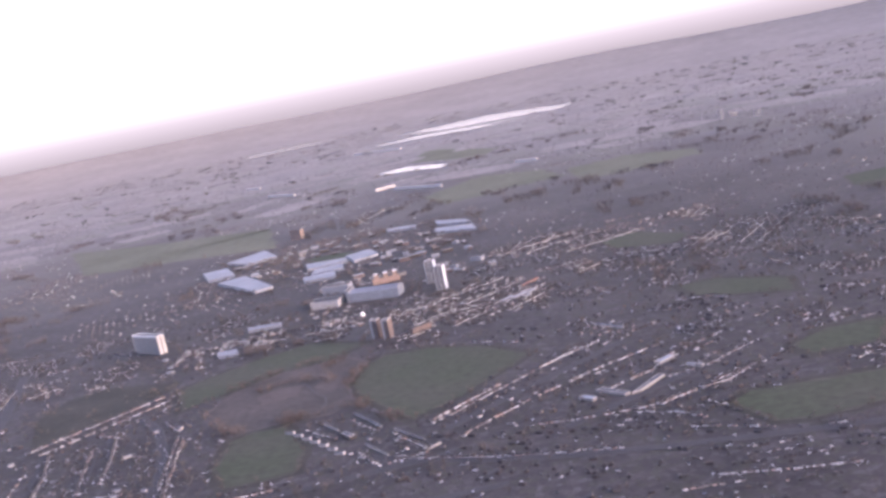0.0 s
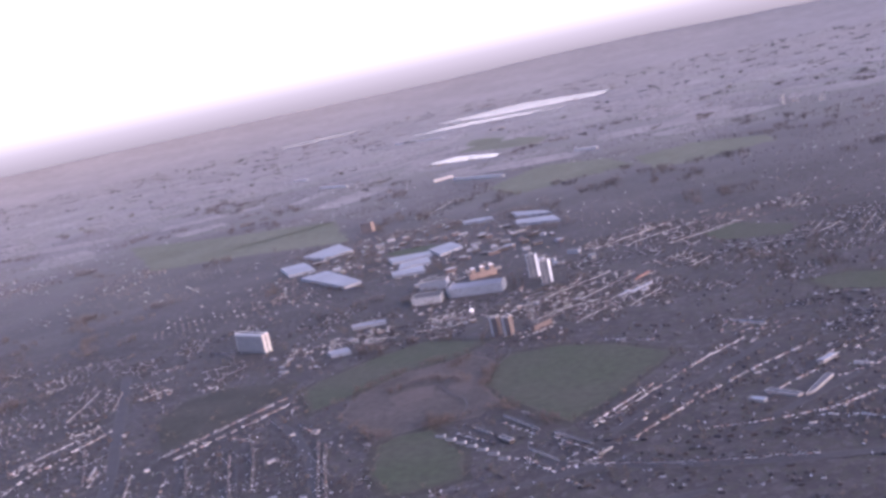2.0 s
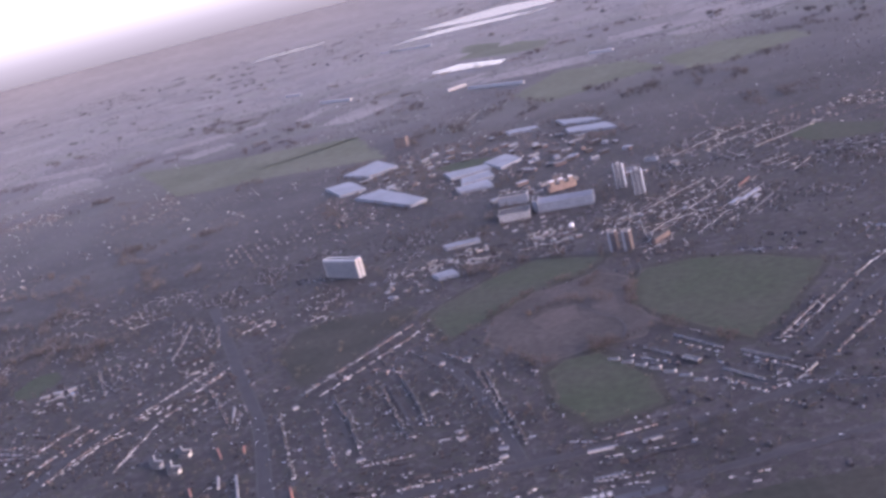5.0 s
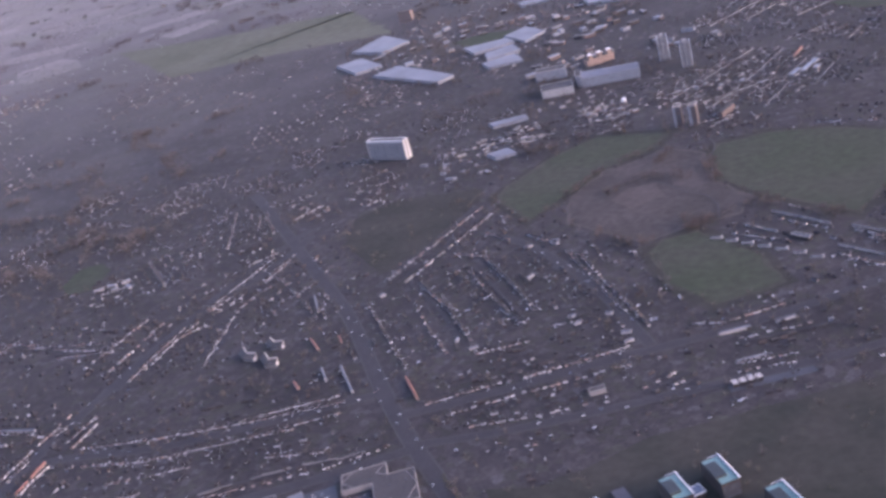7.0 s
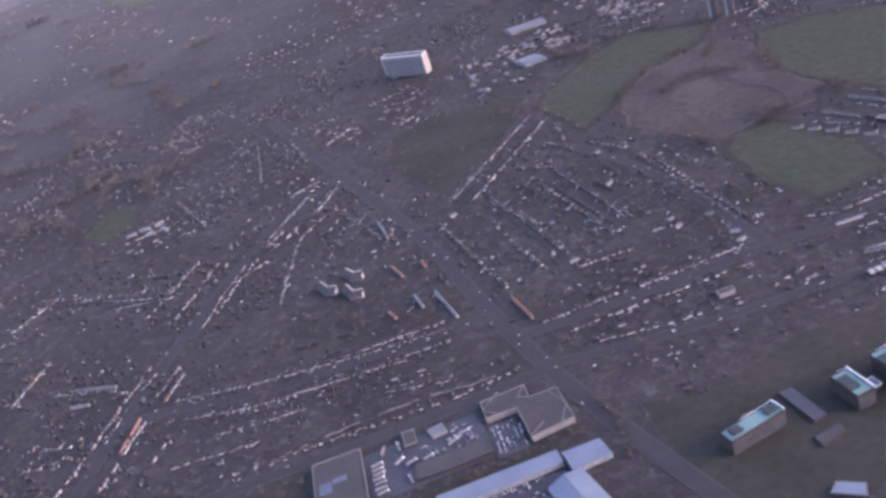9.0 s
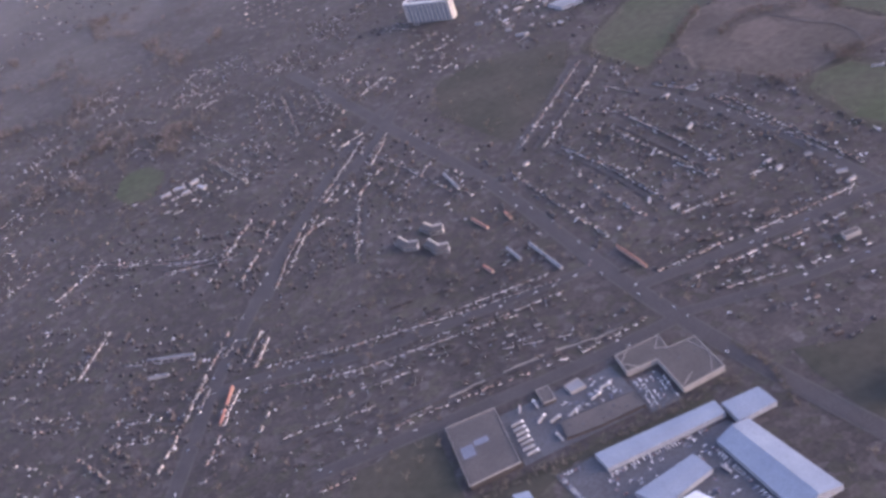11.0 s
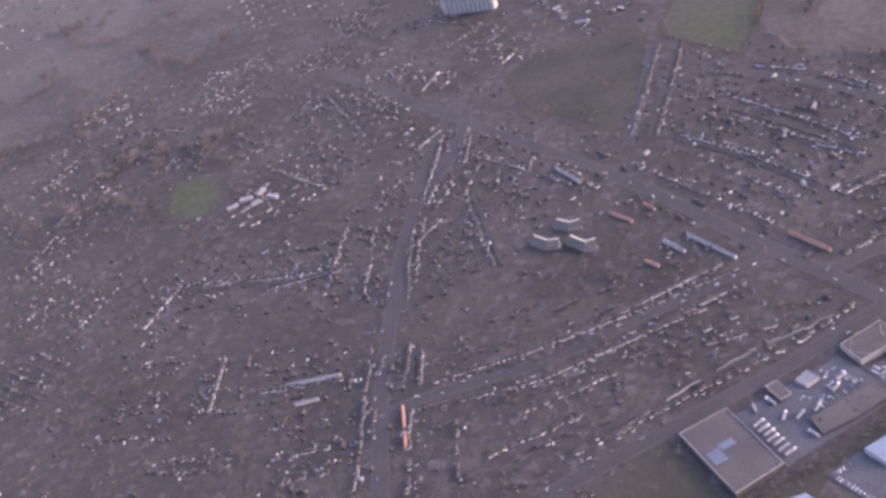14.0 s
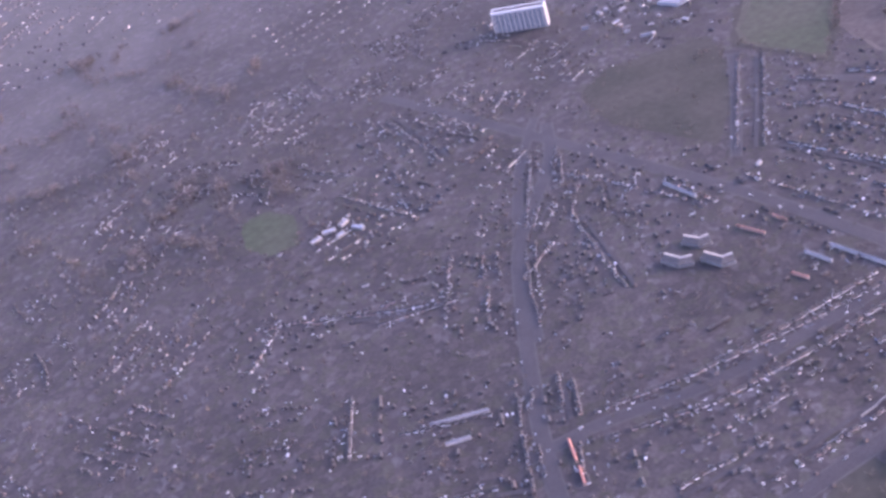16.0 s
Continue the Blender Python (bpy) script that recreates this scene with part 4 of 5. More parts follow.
# pale field patches far out, denser with distance to paint in haze
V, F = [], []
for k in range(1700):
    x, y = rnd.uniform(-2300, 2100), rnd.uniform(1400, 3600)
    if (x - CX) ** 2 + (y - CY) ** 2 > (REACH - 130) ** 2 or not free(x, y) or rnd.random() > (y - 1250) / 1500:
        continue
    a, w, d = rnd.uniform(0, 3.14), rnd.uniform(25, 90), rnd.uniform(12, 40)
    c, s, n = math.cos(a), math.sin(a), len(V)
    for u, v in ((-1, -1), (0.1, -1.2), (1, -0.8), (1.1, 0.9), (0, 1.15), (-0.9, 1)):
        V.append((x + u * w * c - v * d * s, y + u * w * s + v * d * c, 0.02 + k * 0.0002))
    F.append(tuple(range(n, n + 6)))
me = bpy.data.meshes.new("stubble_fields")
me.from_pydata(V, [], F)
me.materials.append(M_HAZEPATCH)
tagged(new("stubble_fields", me), "pale far field patches that stand in for haze", "fields", kind="stuff")


# ---- large buildings ----
def flat_roofed(name, poly, h, label, category, wall_mat, roof_mat, rim_mat, rim=0.35, lights=0):
    """A flat-roofed shed on a plan outline: walls, sunken roof, pale parapet, roof lights."""
    top = empty(name, label, category)
    part("wall", prism(poly, 0, h), wall_mat, top)
    part("parapet", ring(inset(poly, -0.04), 0.2, h - 0.1, h + rim), rim_mat, top, "pale metal parapet capping")
    part("roof", prism(inset(poly, 0.3), h + 0.004, h + 0.09), roof_mat, top)
    xs, ys = [p[0] for p in poly], [p[1] for p in poly]
    r = random.Random(len(label) + int(xs[0]))
    for k in range(lights):
        x, y = r.uniform(min(xs) + 1, max(xs) - 1), r.uniform(min(ys) + 1, max(ys) - 1)
        if inside(x, y, inset(poly, 1.0)):
            part("roof_unit", boxed(x - 0.35, x + 0.35, y - 0.25, y + 0.25, h + 0.09, h + 0.38, bevel=0.05), M_YARD, top)
    return top


def pitched(name, quad, h, rise, label, category, wall_mat, roof_mat, ribs=0):
    """A long shed under a low double-pitched roof, its ridge along the first side of the outline."""
    a, b, c, d = [Vector((*p, h)) for p in quad]
    top = empty(name, label, category)
    part("wall", prism(quad, 0, h), wall_mat, top)
    up = Vector((0, 0, rise))
    p, q = (a + d) / 2 + up, (b + c) / 2 + up
    for e, f, g, i in ((a, b, q, p), (c, d, p, q)):
        bm = bmesh.new()
        low = [bm.verts.new(v + Vector((0, 0, 0.02))) for v in (e, f, g, i)]
        hi = [bm.verts.new(v + Vector((0, 0, 0.2))) for v in (e, f, g, i)]
        bm.faces.new(hi), bm.faces.new(low[::-1])
        for k in range(4):
            bm.faces.new((low[k], low[(k + 1) % 4], hi[(k + 1) % 4], hi[k]))
        bmesh.ops.recalc_face_normals(bm, faces=bm.faces)
        part("roof_slope", bm, roof_mat, top)
    for end in ((a, d, p), (b, c, q)):
        bm = bmesh.new()
        bm.faces.new([bm.verts.new(v) for v in end])
        r = bmesh.ops.extrude_face_region(bm, geom=bm.faces[:])
        s = ((a - b) if end[0] is a else (b - a)).normalized() * -0.12
        bmesh.ops.translate(bm, verts=[v for v in r["geom"] if isinstance(v, bmesh.types.BMVert)], vec=s)
        bmesh.ops.recalc_face_normals(bm, faces=bm.faces)
        part("gable", bm, wall_mat, top)
    for k in range(ribs):
        f = (k + 0.5) / ribs
        for s0, s1, t0, t1 in ((a, b, p, q), (d, c, p, q)):
            u, v = s0.lerp(s1, f), t0.lerp(t1, f)
            along_ridge = (b - a).normalized() * 0.35
            bm = bmesh.new()
            z = Vector((0, 0, 0.206))
            u2, v2 = u.lerp(v, 0.2) + z, u.lerp(v, 0.8) + z
            vs = [bm.verts.new(w) for w in (u2 - along_ridge, u2 + along_ridge, v2 + along_ridge, v2 - along_ridge)]
            f0 = bm.faces.new(vs)
            ex = bmesh.ops.extrude_face_region(bm, geom=[f0])
            bmesh.ops.translate(bm, verts=[w for w in ex["geom"] if isinstance(w, bmesh.types.BMVert)], vec=(0, 0, 0.05))
            bmesh.ops.recalc_face_normals(bm, faces=bm.faces)
            part("rooflight", bm, M_ROOFLIGHT, top)
    return top


def local(quad):
    """Origin, heading, length and depth of a plan rectangle given by its four corners."""
    a, b, c, d = [Vector(p) for p in quad]
    mid, ax = (a + b + c + d) / 4, ((b - a) + (c - d)) / 2
    return mid, math.degrees(math.atan2(ax.y, ax.x)), ax.length, ((d - a) + (c - b)).length / 2


def high_block(quad, h):
    """Flat-roofed block of flats: storey bands, turquoise roof behind a dull parapet with painted sunlit edges, two
    tank rooms.
    """
    mid, turn, length, depth = local(quad)
    a, b = length / 2, depth / 2
    top = empty("block_of_flats", "brick block of flats with turquoise flat roof and tanks", "block of flats", "blocks with turquoise roofs")
    part("wall", boxed(-a, a, -b, b, 0, h), M_DULL, top)
    n = int(h / 1.05)
    for k in range(n):
        z = 0.35 + k * 1.05
        for s in (-1, 1):
            part("window_band", boxed(-a + 0.3, a - 0.3, s * b - 0.04, s * b + 0.04, z, z + 0.5), M_GLASS, top)
            part("sill_band", boxed(-a + 0.2, a - 0.2, s * b - 0.06, s * b + 0.06, z - 0.12, z), M_DULL, top)
    box4 = [(-a, -b), (a, -b), (a, b), (-a, b)]
    part("roof", prism(inset(box4, 0.3), h + 0.004, h + 0.1), M_TURQUOISE, top, "turquoise coated flat roof")
    part("parapet", ring(inset(box4, -0.05), 0.14, h - 0.1, h + 0.3), M_DULL, top)
    # white and pale strips on two sides only: sunlight on the parapet, put into colour
    part("coping", boxed(a - 0.22, a + 0.09, -b - 0.05, b + 0.07, h + 0.302, h + 0.72), M_WHITE, top, "white strip painting the sunlit parapet edge")
    part("coping", boxed(-a * 0.2, a - 0.222, b - 0.08, b + 0.06, h + 0.302, h + 0.5), M_PALE, top, "pale strip painting the lit far edge")
    for x in ((-a * 0.62, a * 0.68) if length > depth * 1.6 and length > 15 else (-a * 0.45,)):
        part("tank_room", boxed(x - 1.7, x + 1.7, -b * 0.55, b * 0.55, h + 0.1, h + 0.9, bevel=0.08), M_TANK, top)
    part("roof_walk", boxed(-a * 0.3, a * 0.35, -b * 0.4, b * 0.4, h + 0.1, h + 0.14), M_TURQUOISE, top)
    top.matrix_basis = pose(mid.x, mid.y, 0, 0, 0, turn)
    return top


def tower(x, y, turn, h):
    """White tower block: dark glazed core, tall white piers, storey bands, roof room."""
    top = empty("tower_block", "tall white tower block with dark window strips", "tower block", "white tower blocks")
    part("core", boxed(-2.9, 2.9, -2.6, 2.6, 0, h), M_PANEL, top)
    for k in range(int(h / 1.0)):
        for s in (-1, 1):
            part("window_band", boxed(-2.6, 2.6, s * 2.6 - 0.05, s * 2.6 + 0.05, 0.3 + k, 0.8 + k), M_GLASS, top)
    for sx in (-1, 1):
        part("side_wall", boxed(sx * 3.0 - 0.2, sx * 3.0 + 0.2, -2.75, 2.75, 0, h + 0.5), M_PALE, top, "white rendered end wall")
        for sy in (-1, 1):
            part("pier", boxed(sx * 2.2 - 0.55, sx * 2.2 + 0.55, sy * 2.8 - 0.2, sy * 2.8 + 0.2, 0, h + 0.3), M_FRONT, top, "pale vertical pier")
            part("inner_pier", boxed(sx * 0.55 - 0.22, sx * 0.55 + 0.22, sy * 2.75 - 0.15, sy * 2.75 + 0.15, 0, h), M_CONCRETE, top)
    part("roof", boxed(-3, 3, -2.7, 2.7, h + 0.004, h + 0.12), M_GREYROOF, top)
    part("roof_room", boxed(-1.2, 1.2, -1.2, 1.2, h + 0.12, h + 1.5, bevel=0.08), M_CONCRETE, top)
    top.matrix_basis = pose(x, y, 0, 0, 0, turn)
    return top


def slab_block(p, q, depth, h):
    """Long slab of flats seen side on: ribbed front, white ends with a dark stair strip, pale roof edge."""
    a, b = Vector(p), Vector(q)
    mid, length = (a + b) / 2, (b - a).length
    top = empty("slab_block", "long grey slab block of flats with white end walls", "block of flats")
    L, D = length / 2, depth / 2
    part("wall", boxed(-L, L, -D, D, 0, h), M_PANEL, top)
    for k in range(11):
        x = -L + (k + 0.5) * length / 11
        for s in (-1, 1):
            part("rib", boxed(x - 0.22, x + 0.22, s * D - 0.25, s * D + 0.25, 0, h - 0.9), M_CONCRETE, top)
    for k in range(int((h - 1.2) / 1.05)):
        for s in (-1, 1):
            part("window_band", boxed(-L + 0.4, L - 0.4, s * D - 0.06, s * D + 0.06, 0.4 + k * 1.05, 0.85 + k * 1.05), M_GLASS, top)
    for s in (-1, 1):
        for y0, y1 in ((-D - 0.2, -0.45), (0.45, D + 0.2)):
            part("end_wall", boxed(s * L - 0.25, s * L + 0.25, y0, y1, 0, h + 0.4), M_CONCRETE, top, "white rendered end wall")
        part("stair_strip", boxed(s * L - 0.2, s * L + 0.12, -0.45, 0.45, 0, h), M_GLASS, top)
    part("roof", boxed(-L + 0.3, L - 0.3, -D + 0.3, D - 0.3, h + 0.004, h + 0.15), M_GREYROOF, top)
    part("parapet", ring([(-L - 0.05, -D - 0.1), (L + 0.05, -D - 0.1), (L + 0.05, D + 0.1), (-L - 0.05, D + 0.1)], 0.35, h - 0.3, h + 0.45), M_WHITE, top, "white roof edge")
    t = b - a
    top.matrix_basis = pose(mid.x, mid.y, 0, 0, 0, math.degrees(math.atan2(t.y, t.x)))
    return top


# warehouses beside the main road
flat_roofed("warehouse", [(-306.8, 342.2), (-290.8, 342.2), (-290.8, 316.2), (-306.8, 315.2)], 1.8, "large dark flat-roofed warehouse with pale parapet", "warehouse", M_DULL, M_GREYROOF, M_FRONT)
for x0, x1, y0, y1 in ((-305.5, -301.5, 325, 330), (-301, -296.5, 328.5, 331)):
    r = part("rooflight", boxed(x0 + 0.2, x1 + 0.2, y0 + 1.2, y1 + 1.2, 1.9, 1.96), M_ROOFLIGHT)
    r.parent = next(o for o in scene.objects if o.name == "warehouse")
flat_roofed("retail_store", moved([(-251, 342), (-236, 343), (-236, 336), (-227, 336), (-226, 319), (-240, 317), (-241, 333), (-251, 333)], 0.45, 1.0), 1.8, "L-shaped brown-roofed store with white parapet round a yard", "store", M_FRONT, M_STORE, M_FRONT, 0.3, 7)
store = next(o for o in scene.objects if o.name == "retail_store")
for p, q in (((-251, 337.5), (-247, 342)), ((-251, 337.5), (-247, 333)), ((-236, 343), (-239.5, 338)), ((-239.5, 338), (-236, 336)), ((-226.5, 327), (-230, 335.8)), ((-226.5, 327), (-230, 319)), ((-239.6, 318), (-235, 322))):
    d = Vector(q) - Vector(p)
    bm = boxed(0, d.length, -0.08, 0.08, 1.9, 2.08)
    bmesh.ops.transform(bm, matrix=pose(p[0] + 0.45, p[1] + 1.0, 0, 0, 0, math.degrees(math.atan2(d.y, d.x))), verts=bm.verts)
    part("ridge_cap", bm, M_FRONT, store)
flat_roofed("workshop", [(-277, 343), (-273, 343), (-273, 336), (-277, 336)], 1.2, "small square workshop with pale roof edge", "workshop", M_DULL, M_GREYROOF, M_FRONT, 0.2)
flat_roofed("depot", moved([(-275.5, 325), (-263, 325.5), (-252, 325.2), (-251.5, 318.2), (-266, 317.5), (-276.5, 318)], 0.35, 0.9), 1.2, "low grey flat-roofed depot with roof vents", "depot", M_DULL, M_GREYROOF, M_YARD, 0.2, 14)
flat_roofed("garage", [(-269, 340), (-264, 341), (-263, 336.5), (-268, 336)], 1.1, "small garage with pale canopy", "garage", M_FRONT, M_SHEDROOF, M_FRONT, 0.2)
SHED = (M_PANEL, M_METALROOF)
pitched("white_shed", moved([(-272, 307), (-235, 308), (-234.6, 302), (-270.8, 300)], 0.45, 1.05), 1.6, 0.35, "long pale metal-roofed industrial shed", "warehouse", *SHED, 0)
pitched("white_shed", moved([(-234, 306), (-222.4, 306.3), (-221, 298.4), (-233, 297.2)], 0.45, 1.05), 1.6, 0.35, "short pale metal-roofed industrial shed", "warehouse", *SHED, 0)
pitched("white_shed", moved([(-241.5, 294), (-236, 262), (-222.5, 264), (-230.5, 296.8)], 0.45, 1.05), 1.6, 1.5, "broad pale blue metal-roofed shed with a high ridge", "warehouse", *SHED, 0)
pitched("white_shed", moved([(-268, 288.2), (-249, 292.8), (-247, 285.4), (-263.5, 280)], 0.45, 1.05), 1.6, 0.3, "pale metal-roofed shed amid parked vehicles", "warehouse", *SHED, 0)
pitched("white_shed", [(-262, 279.5), (-254, 281), (-249, 271), (-258, 269)], 2.6, 0.5, "small white-roofed shed behind the yard", "warehouse", M_PANEL, M_PALE, 0)
pitched("white_shed", [(-297, 306), (-292.5, 305), (-292, 300), (-297, 300)], 1.6, 0.3, "small pale-roofed store at the trees", "shed", M_DULL, M_METALROOF, 0)

# blocks of flats in the rough grass
for quad in ([(-194.2, 283.3), (-177, 288), (-175.5, 283), (-192.7, 278.3)], [(-157, 278), (-151.5, 279), (-154, 290), (-159.5, 289)],
             [(-144, 279.5), (-138.5, 280.5), (-140.5, 293), (-146, 292)], [(-132, 262), (-126.5, 263), (-128.8, 275), (-134.3, 274)]):
    high_block([(x + 1.4, y + 4.7) for x, y in quad], 5.0)
for k in range(7):
    x, y = -226.6 + k * 0.5, 397.0 - k * 2.5
    w = 0.40 + 0.08 * (k % 2)
    pitched("red_roofed_house", [(x - w, y + 1.05), (x - w + 0.36, y - 1.05), (x + w + 0.36, y - 1.05), (x + w, y + 1.05)], 1.0 + 0.12 * (k % 3), 0.6,
            "terraced house with bright orange-red tiled roof at the corner", "house", M_ORANGE, M_REDTILE, 0)
flat_roofed("garage_court", [(-171, 300), (-166.5, 300.5), (-163.5, 285), (-168, 284)], 0.9, "low grey-roofed garage court beside flats", "garages", M_DULL, M_COURT, M_DULL, 0.1)
flat_roofed("garage_court", [(-171, 279), (-162.5, 281), (-162.5, 277), (-170.5, 274.5)], 0.7, "long low grey garages behind the flats", "garages", M_DULL, M_GREYROOF, M_DULL, 0.1)
flat_roofed("pump_house", [(-177, 258), (-174, 261), (-168, 257), (-170, 253)], 1.4, "low pale-roofed building in rough grass", "building", M_DULL, M_METALROOF, M_FRONT, 0.1)
flat_roofed("link_block", [(-151, 291), (-147, 292), (-146.2, 288), (-150.2, 287)], 1.6, "low pale-roofed link between flats", "building", M_DULL, M_METALROOF, M_WHITE, 0.15)
flat_roofed("flat_block", [(-165.5, 356), (-160, 356), (-160, 353.4), (-165.5, 353.4)], 1.6, "grey flat-roofed block of flats by the road", "building", M_FRONT, M_GREYROOF, M_FRONT, 0.2)
for k in range(4):
    x = -122.5 + k * 2.6
    flat_roofed("unit", [(x, 338.5), (x + 1.9, 338.5), (x + 1.9, 336), (x, 336)], 1.5, "small white-roofed lock-up unit in a row", "lock-up", M_DULL, M_CONCRETE, M_CONCRETE, 0.12)

# stepped white terraces by the playing field
for x, y in ((-93, 446), (-88.5, 440), (-84, 434), (-79.5, 427.5), (-75, 421), (-70.5, 414), (-66.5, 407)):
    top = empty("stepped_terrace", "short white-walled terrace with projecting end bay", "terrace", "stepped terraces")
    part("wall", boxed(-2.3, 2.0, -0.42, 0.42, 0, 0.95), M_CONCRETE, top)
    part("roof", boxed(-2.4, 2.05, -0.5, 0.5, 0.954, 1.06), M_COURT, top)
    part("bay", boxed(2.055, 2.5, -0.5, 0.9, 0, 1.15), M_CONCRETE, top)
    for k in range(4):
        part("window", boxed(-2.1 + k * 1.0, -1.6 + k * 1.0, -0.46, -0.41, 0.35, 0.65), M_GLASS, top)
    top.matrix_basis = pose(x, y, 0, 0, 0, -32)

for line in ([(-65, 457), (-51, 432)], [(-79, 451), (-71, 438)], [(-45, 425), (-40, 417), (-31, 403)], [(-56, 412), (-46, 395)], [(-31, 392), (-26, 396)], [(-42, 391), (-38, 390)]):
    for k, (x, y, h) in enumerate(along(line, 4.2, 1.8)):
        top = empty("low_terrace", "long thin pale-walled terrace behind the playing field", "terrace", "low terraces")
        part("wall", boxed(-1.9, 1.9, -0.27, 0.27, 0, 0.8), M_CONCRETE, top)
        part("roof", boxed(-2.0, 2.0, -0.33, 0.33, 0.804, 0.9), M_COURT, top)
        for n in range(3):
            part("window", boxed(-1.5 + n * 1.1, -0.9 + n * 1.1, -0.31, -0.26, 0.3, 0.6), M_GLASS, top)
        top.matrix_basis = pose(x, y + 0.3 * (k % 2), 0, 0, 0, math.degrees(h))
flat_roofed("school_hall", [(-68, 429), (-63.5, 422), (-61.5, 423.5), (-66, 430.5)], 1.5, "low flat-roofed hall behind the terraces", "building", M_DULL, M_YARD, M_CONCRETE, 0.15)
pitched("brick_terrace", [(-46, 589.5), (-35.5, 601), (-33.5, 599), (-44, 587.5)], 3.0, 0.6, "long brown brick terrace by the park", "terrace", M_BROWN, M_GREYROOF, 0)

# chevron flats
def chevron_flats(tip, left, right, h=1.7):
    """Low flats on a V plan: pale walls with window strips, a dark roof that falls to the front, a board along its high
    back edge, cream on one arm for the sun it catches.
    """
    top = empty("chevron_flats", "pale-walled low flats on a chevron plan with dark roof", "flats", "chevron flats")
    a = Vector(tip)
    # left arm's board is coloured cream for the sun it catches
    for end, paint in ((left, M_CREAM), (right, M_CONCRETE)):
        d = Vector(end) - a
        length, turn = d.length, math.degrees(math.atan2(d.y, d.x))
        s = 1 if end is right else -1
        depth = 2.6
        y0, y1 = (0, depth) if s > 0 else (-depth, 0)
        front, back = (y0, y1) if s > 0 else (y1, y0)
        wing = []
        wing.append(part("wall", boxed(0.2, length, y0, y1, 0, h), M_FRONT, top))
        bm = bmesh.new()
        o = 0.15 * s
        low = [bm.verts.new(v) for v in ((0, front - o, h + 0.02), (length + 0.15, front - o, h + 0.02), (length + 0.15, back + o, h + 0.9), (0.9, back + o, h + 0.9))]
        hi = [bm.verts.new(v.co + Vector((0, 0, 0.14))) for v in low]
        bm.faces.new(hi), bm.faces.new(low)
        for k in range(4):
            bm.faces.new((low[k], low[(k + 1) % 4], hi[(k + 1) % 4], hi[k]))
        bmesh.ops.recalc_face_normals(bm, faces=bm.faces)
        wing.append(part("roof", bm, M_GREYROOF, top))
        wing.append(part("roof_board", boxed(0.9, length + 0.15, back - 0.22, back + 0.22, h, h + 1.35), paint, top, "pale board along the roof's high edge"))
        n = int(length / 0.95)
        for k in range(n):
            x = 0.5 + k * (length - 0.5) / n
            wing.append(part("window_strip", boxed(x, x + 0.36, front - 0.04, front + 0.04, 0.25, h - 0.2), M_GLASS, top))
        wing.append(part("end_wall", boxed(length + 0.002, length + 0.14, y0, y1, 0, h + 0.1), M_CONCRETE, top, "pale rendered end wall"))
        for ob in wing:
            ob.data.transform(pose(tip[0], tip[1], 0.003 * s + 0.003, 0, 0, turn))
    return top


chevron_flats((-294.5, 450), (-297, 457), (-290, 447.6))
chevron_flats((-284.3, 439), (-287, 447.2), (-279.5, 437.6))
chevron_flats((-282.6, 453.8), (-285.6, 460), (-278, 452.4))

# pale terraces and small red-roofed ones off the main road
for p, q, red in (((-252, 421.5), (-247.4, 399), 0), ((-260, 424.5), (-258, 414), 0), ((-271, 419), (-269, 413), 1), ((-265.5, 453.5), (-262, 442.5), 1),
                  ((-253, 448.8), (-252, 442.6), 1), ((-265.4, 497.5), (-263.2, 480), 0), 
                  ((-400.4, 446.2), (-382, 438), 0), ((-369.6, 408.4), (-372.6, 399), 1), ((-373.2, 397), (-375.7, 390), 1), ((22.7, 660), (33.4, 674), 1), ((53, 531.4), (65, 516.2), 0), ((-96.6, 368.5), (-89.5, 369), 0), ((-116.8, 350), (-106.6, 349.5), 0), ((-116, 370.4), (-105.2, 369.7), 0), ((-400.5, 434.5), (-392.5, 431.6), 0)):
    a, b = Vector(p), Vector(q)
    n = (b - a).orthogonal().normalized() * 0.45
    pitched("street_terrace", [tuple(a - n), tuple(b - n), tuple(b + n), tuple(a + n)], 0.8, 0.3, "low terrace with red tiled roof among gardens" if red else "long low pale-walled terrace beside the street",
            "terrace", M_ORANGE if red else M_CONCRETE, M_REDTILE if red else M_SHEDROOF, 0)

# short pale-roofed blocks at the bends of the closes
for x, y, turn, n in ((-165.4, 488, 20, 3.0), (-153.6, 487, -15, 3.4), (-169.7, 457, 35, 3.6), (-160.4, 412, 10, 3.2), (-159.5, 405.4, 25, 2.6), (-144.6, 389, -20, 3.6), (-145, 382.4, 15, 3.2), (-199.6, 407.8, 5, 3.4),
                      (-205.3, 417.8, 70, 2.2), (-219.6, 507.6, 40, 2.4), (-233.6, 478.4, 20, 2.6), (-147, 406.7, -30, 2.6)):
    m = pose(x, y, 0, 0, 0, turn)
    pitched("short_block", [tuple((m @ Vector((u * n / 2, v * 0.6, 0))).xy) for u, v in ((-1, -1), (1, -1), (1, 1), (-1, 1))], 0.8, 0.4, "short pale-roofed block of houses at a bend", "house", M_CONCRETE, M_SHEDROOF, 0)

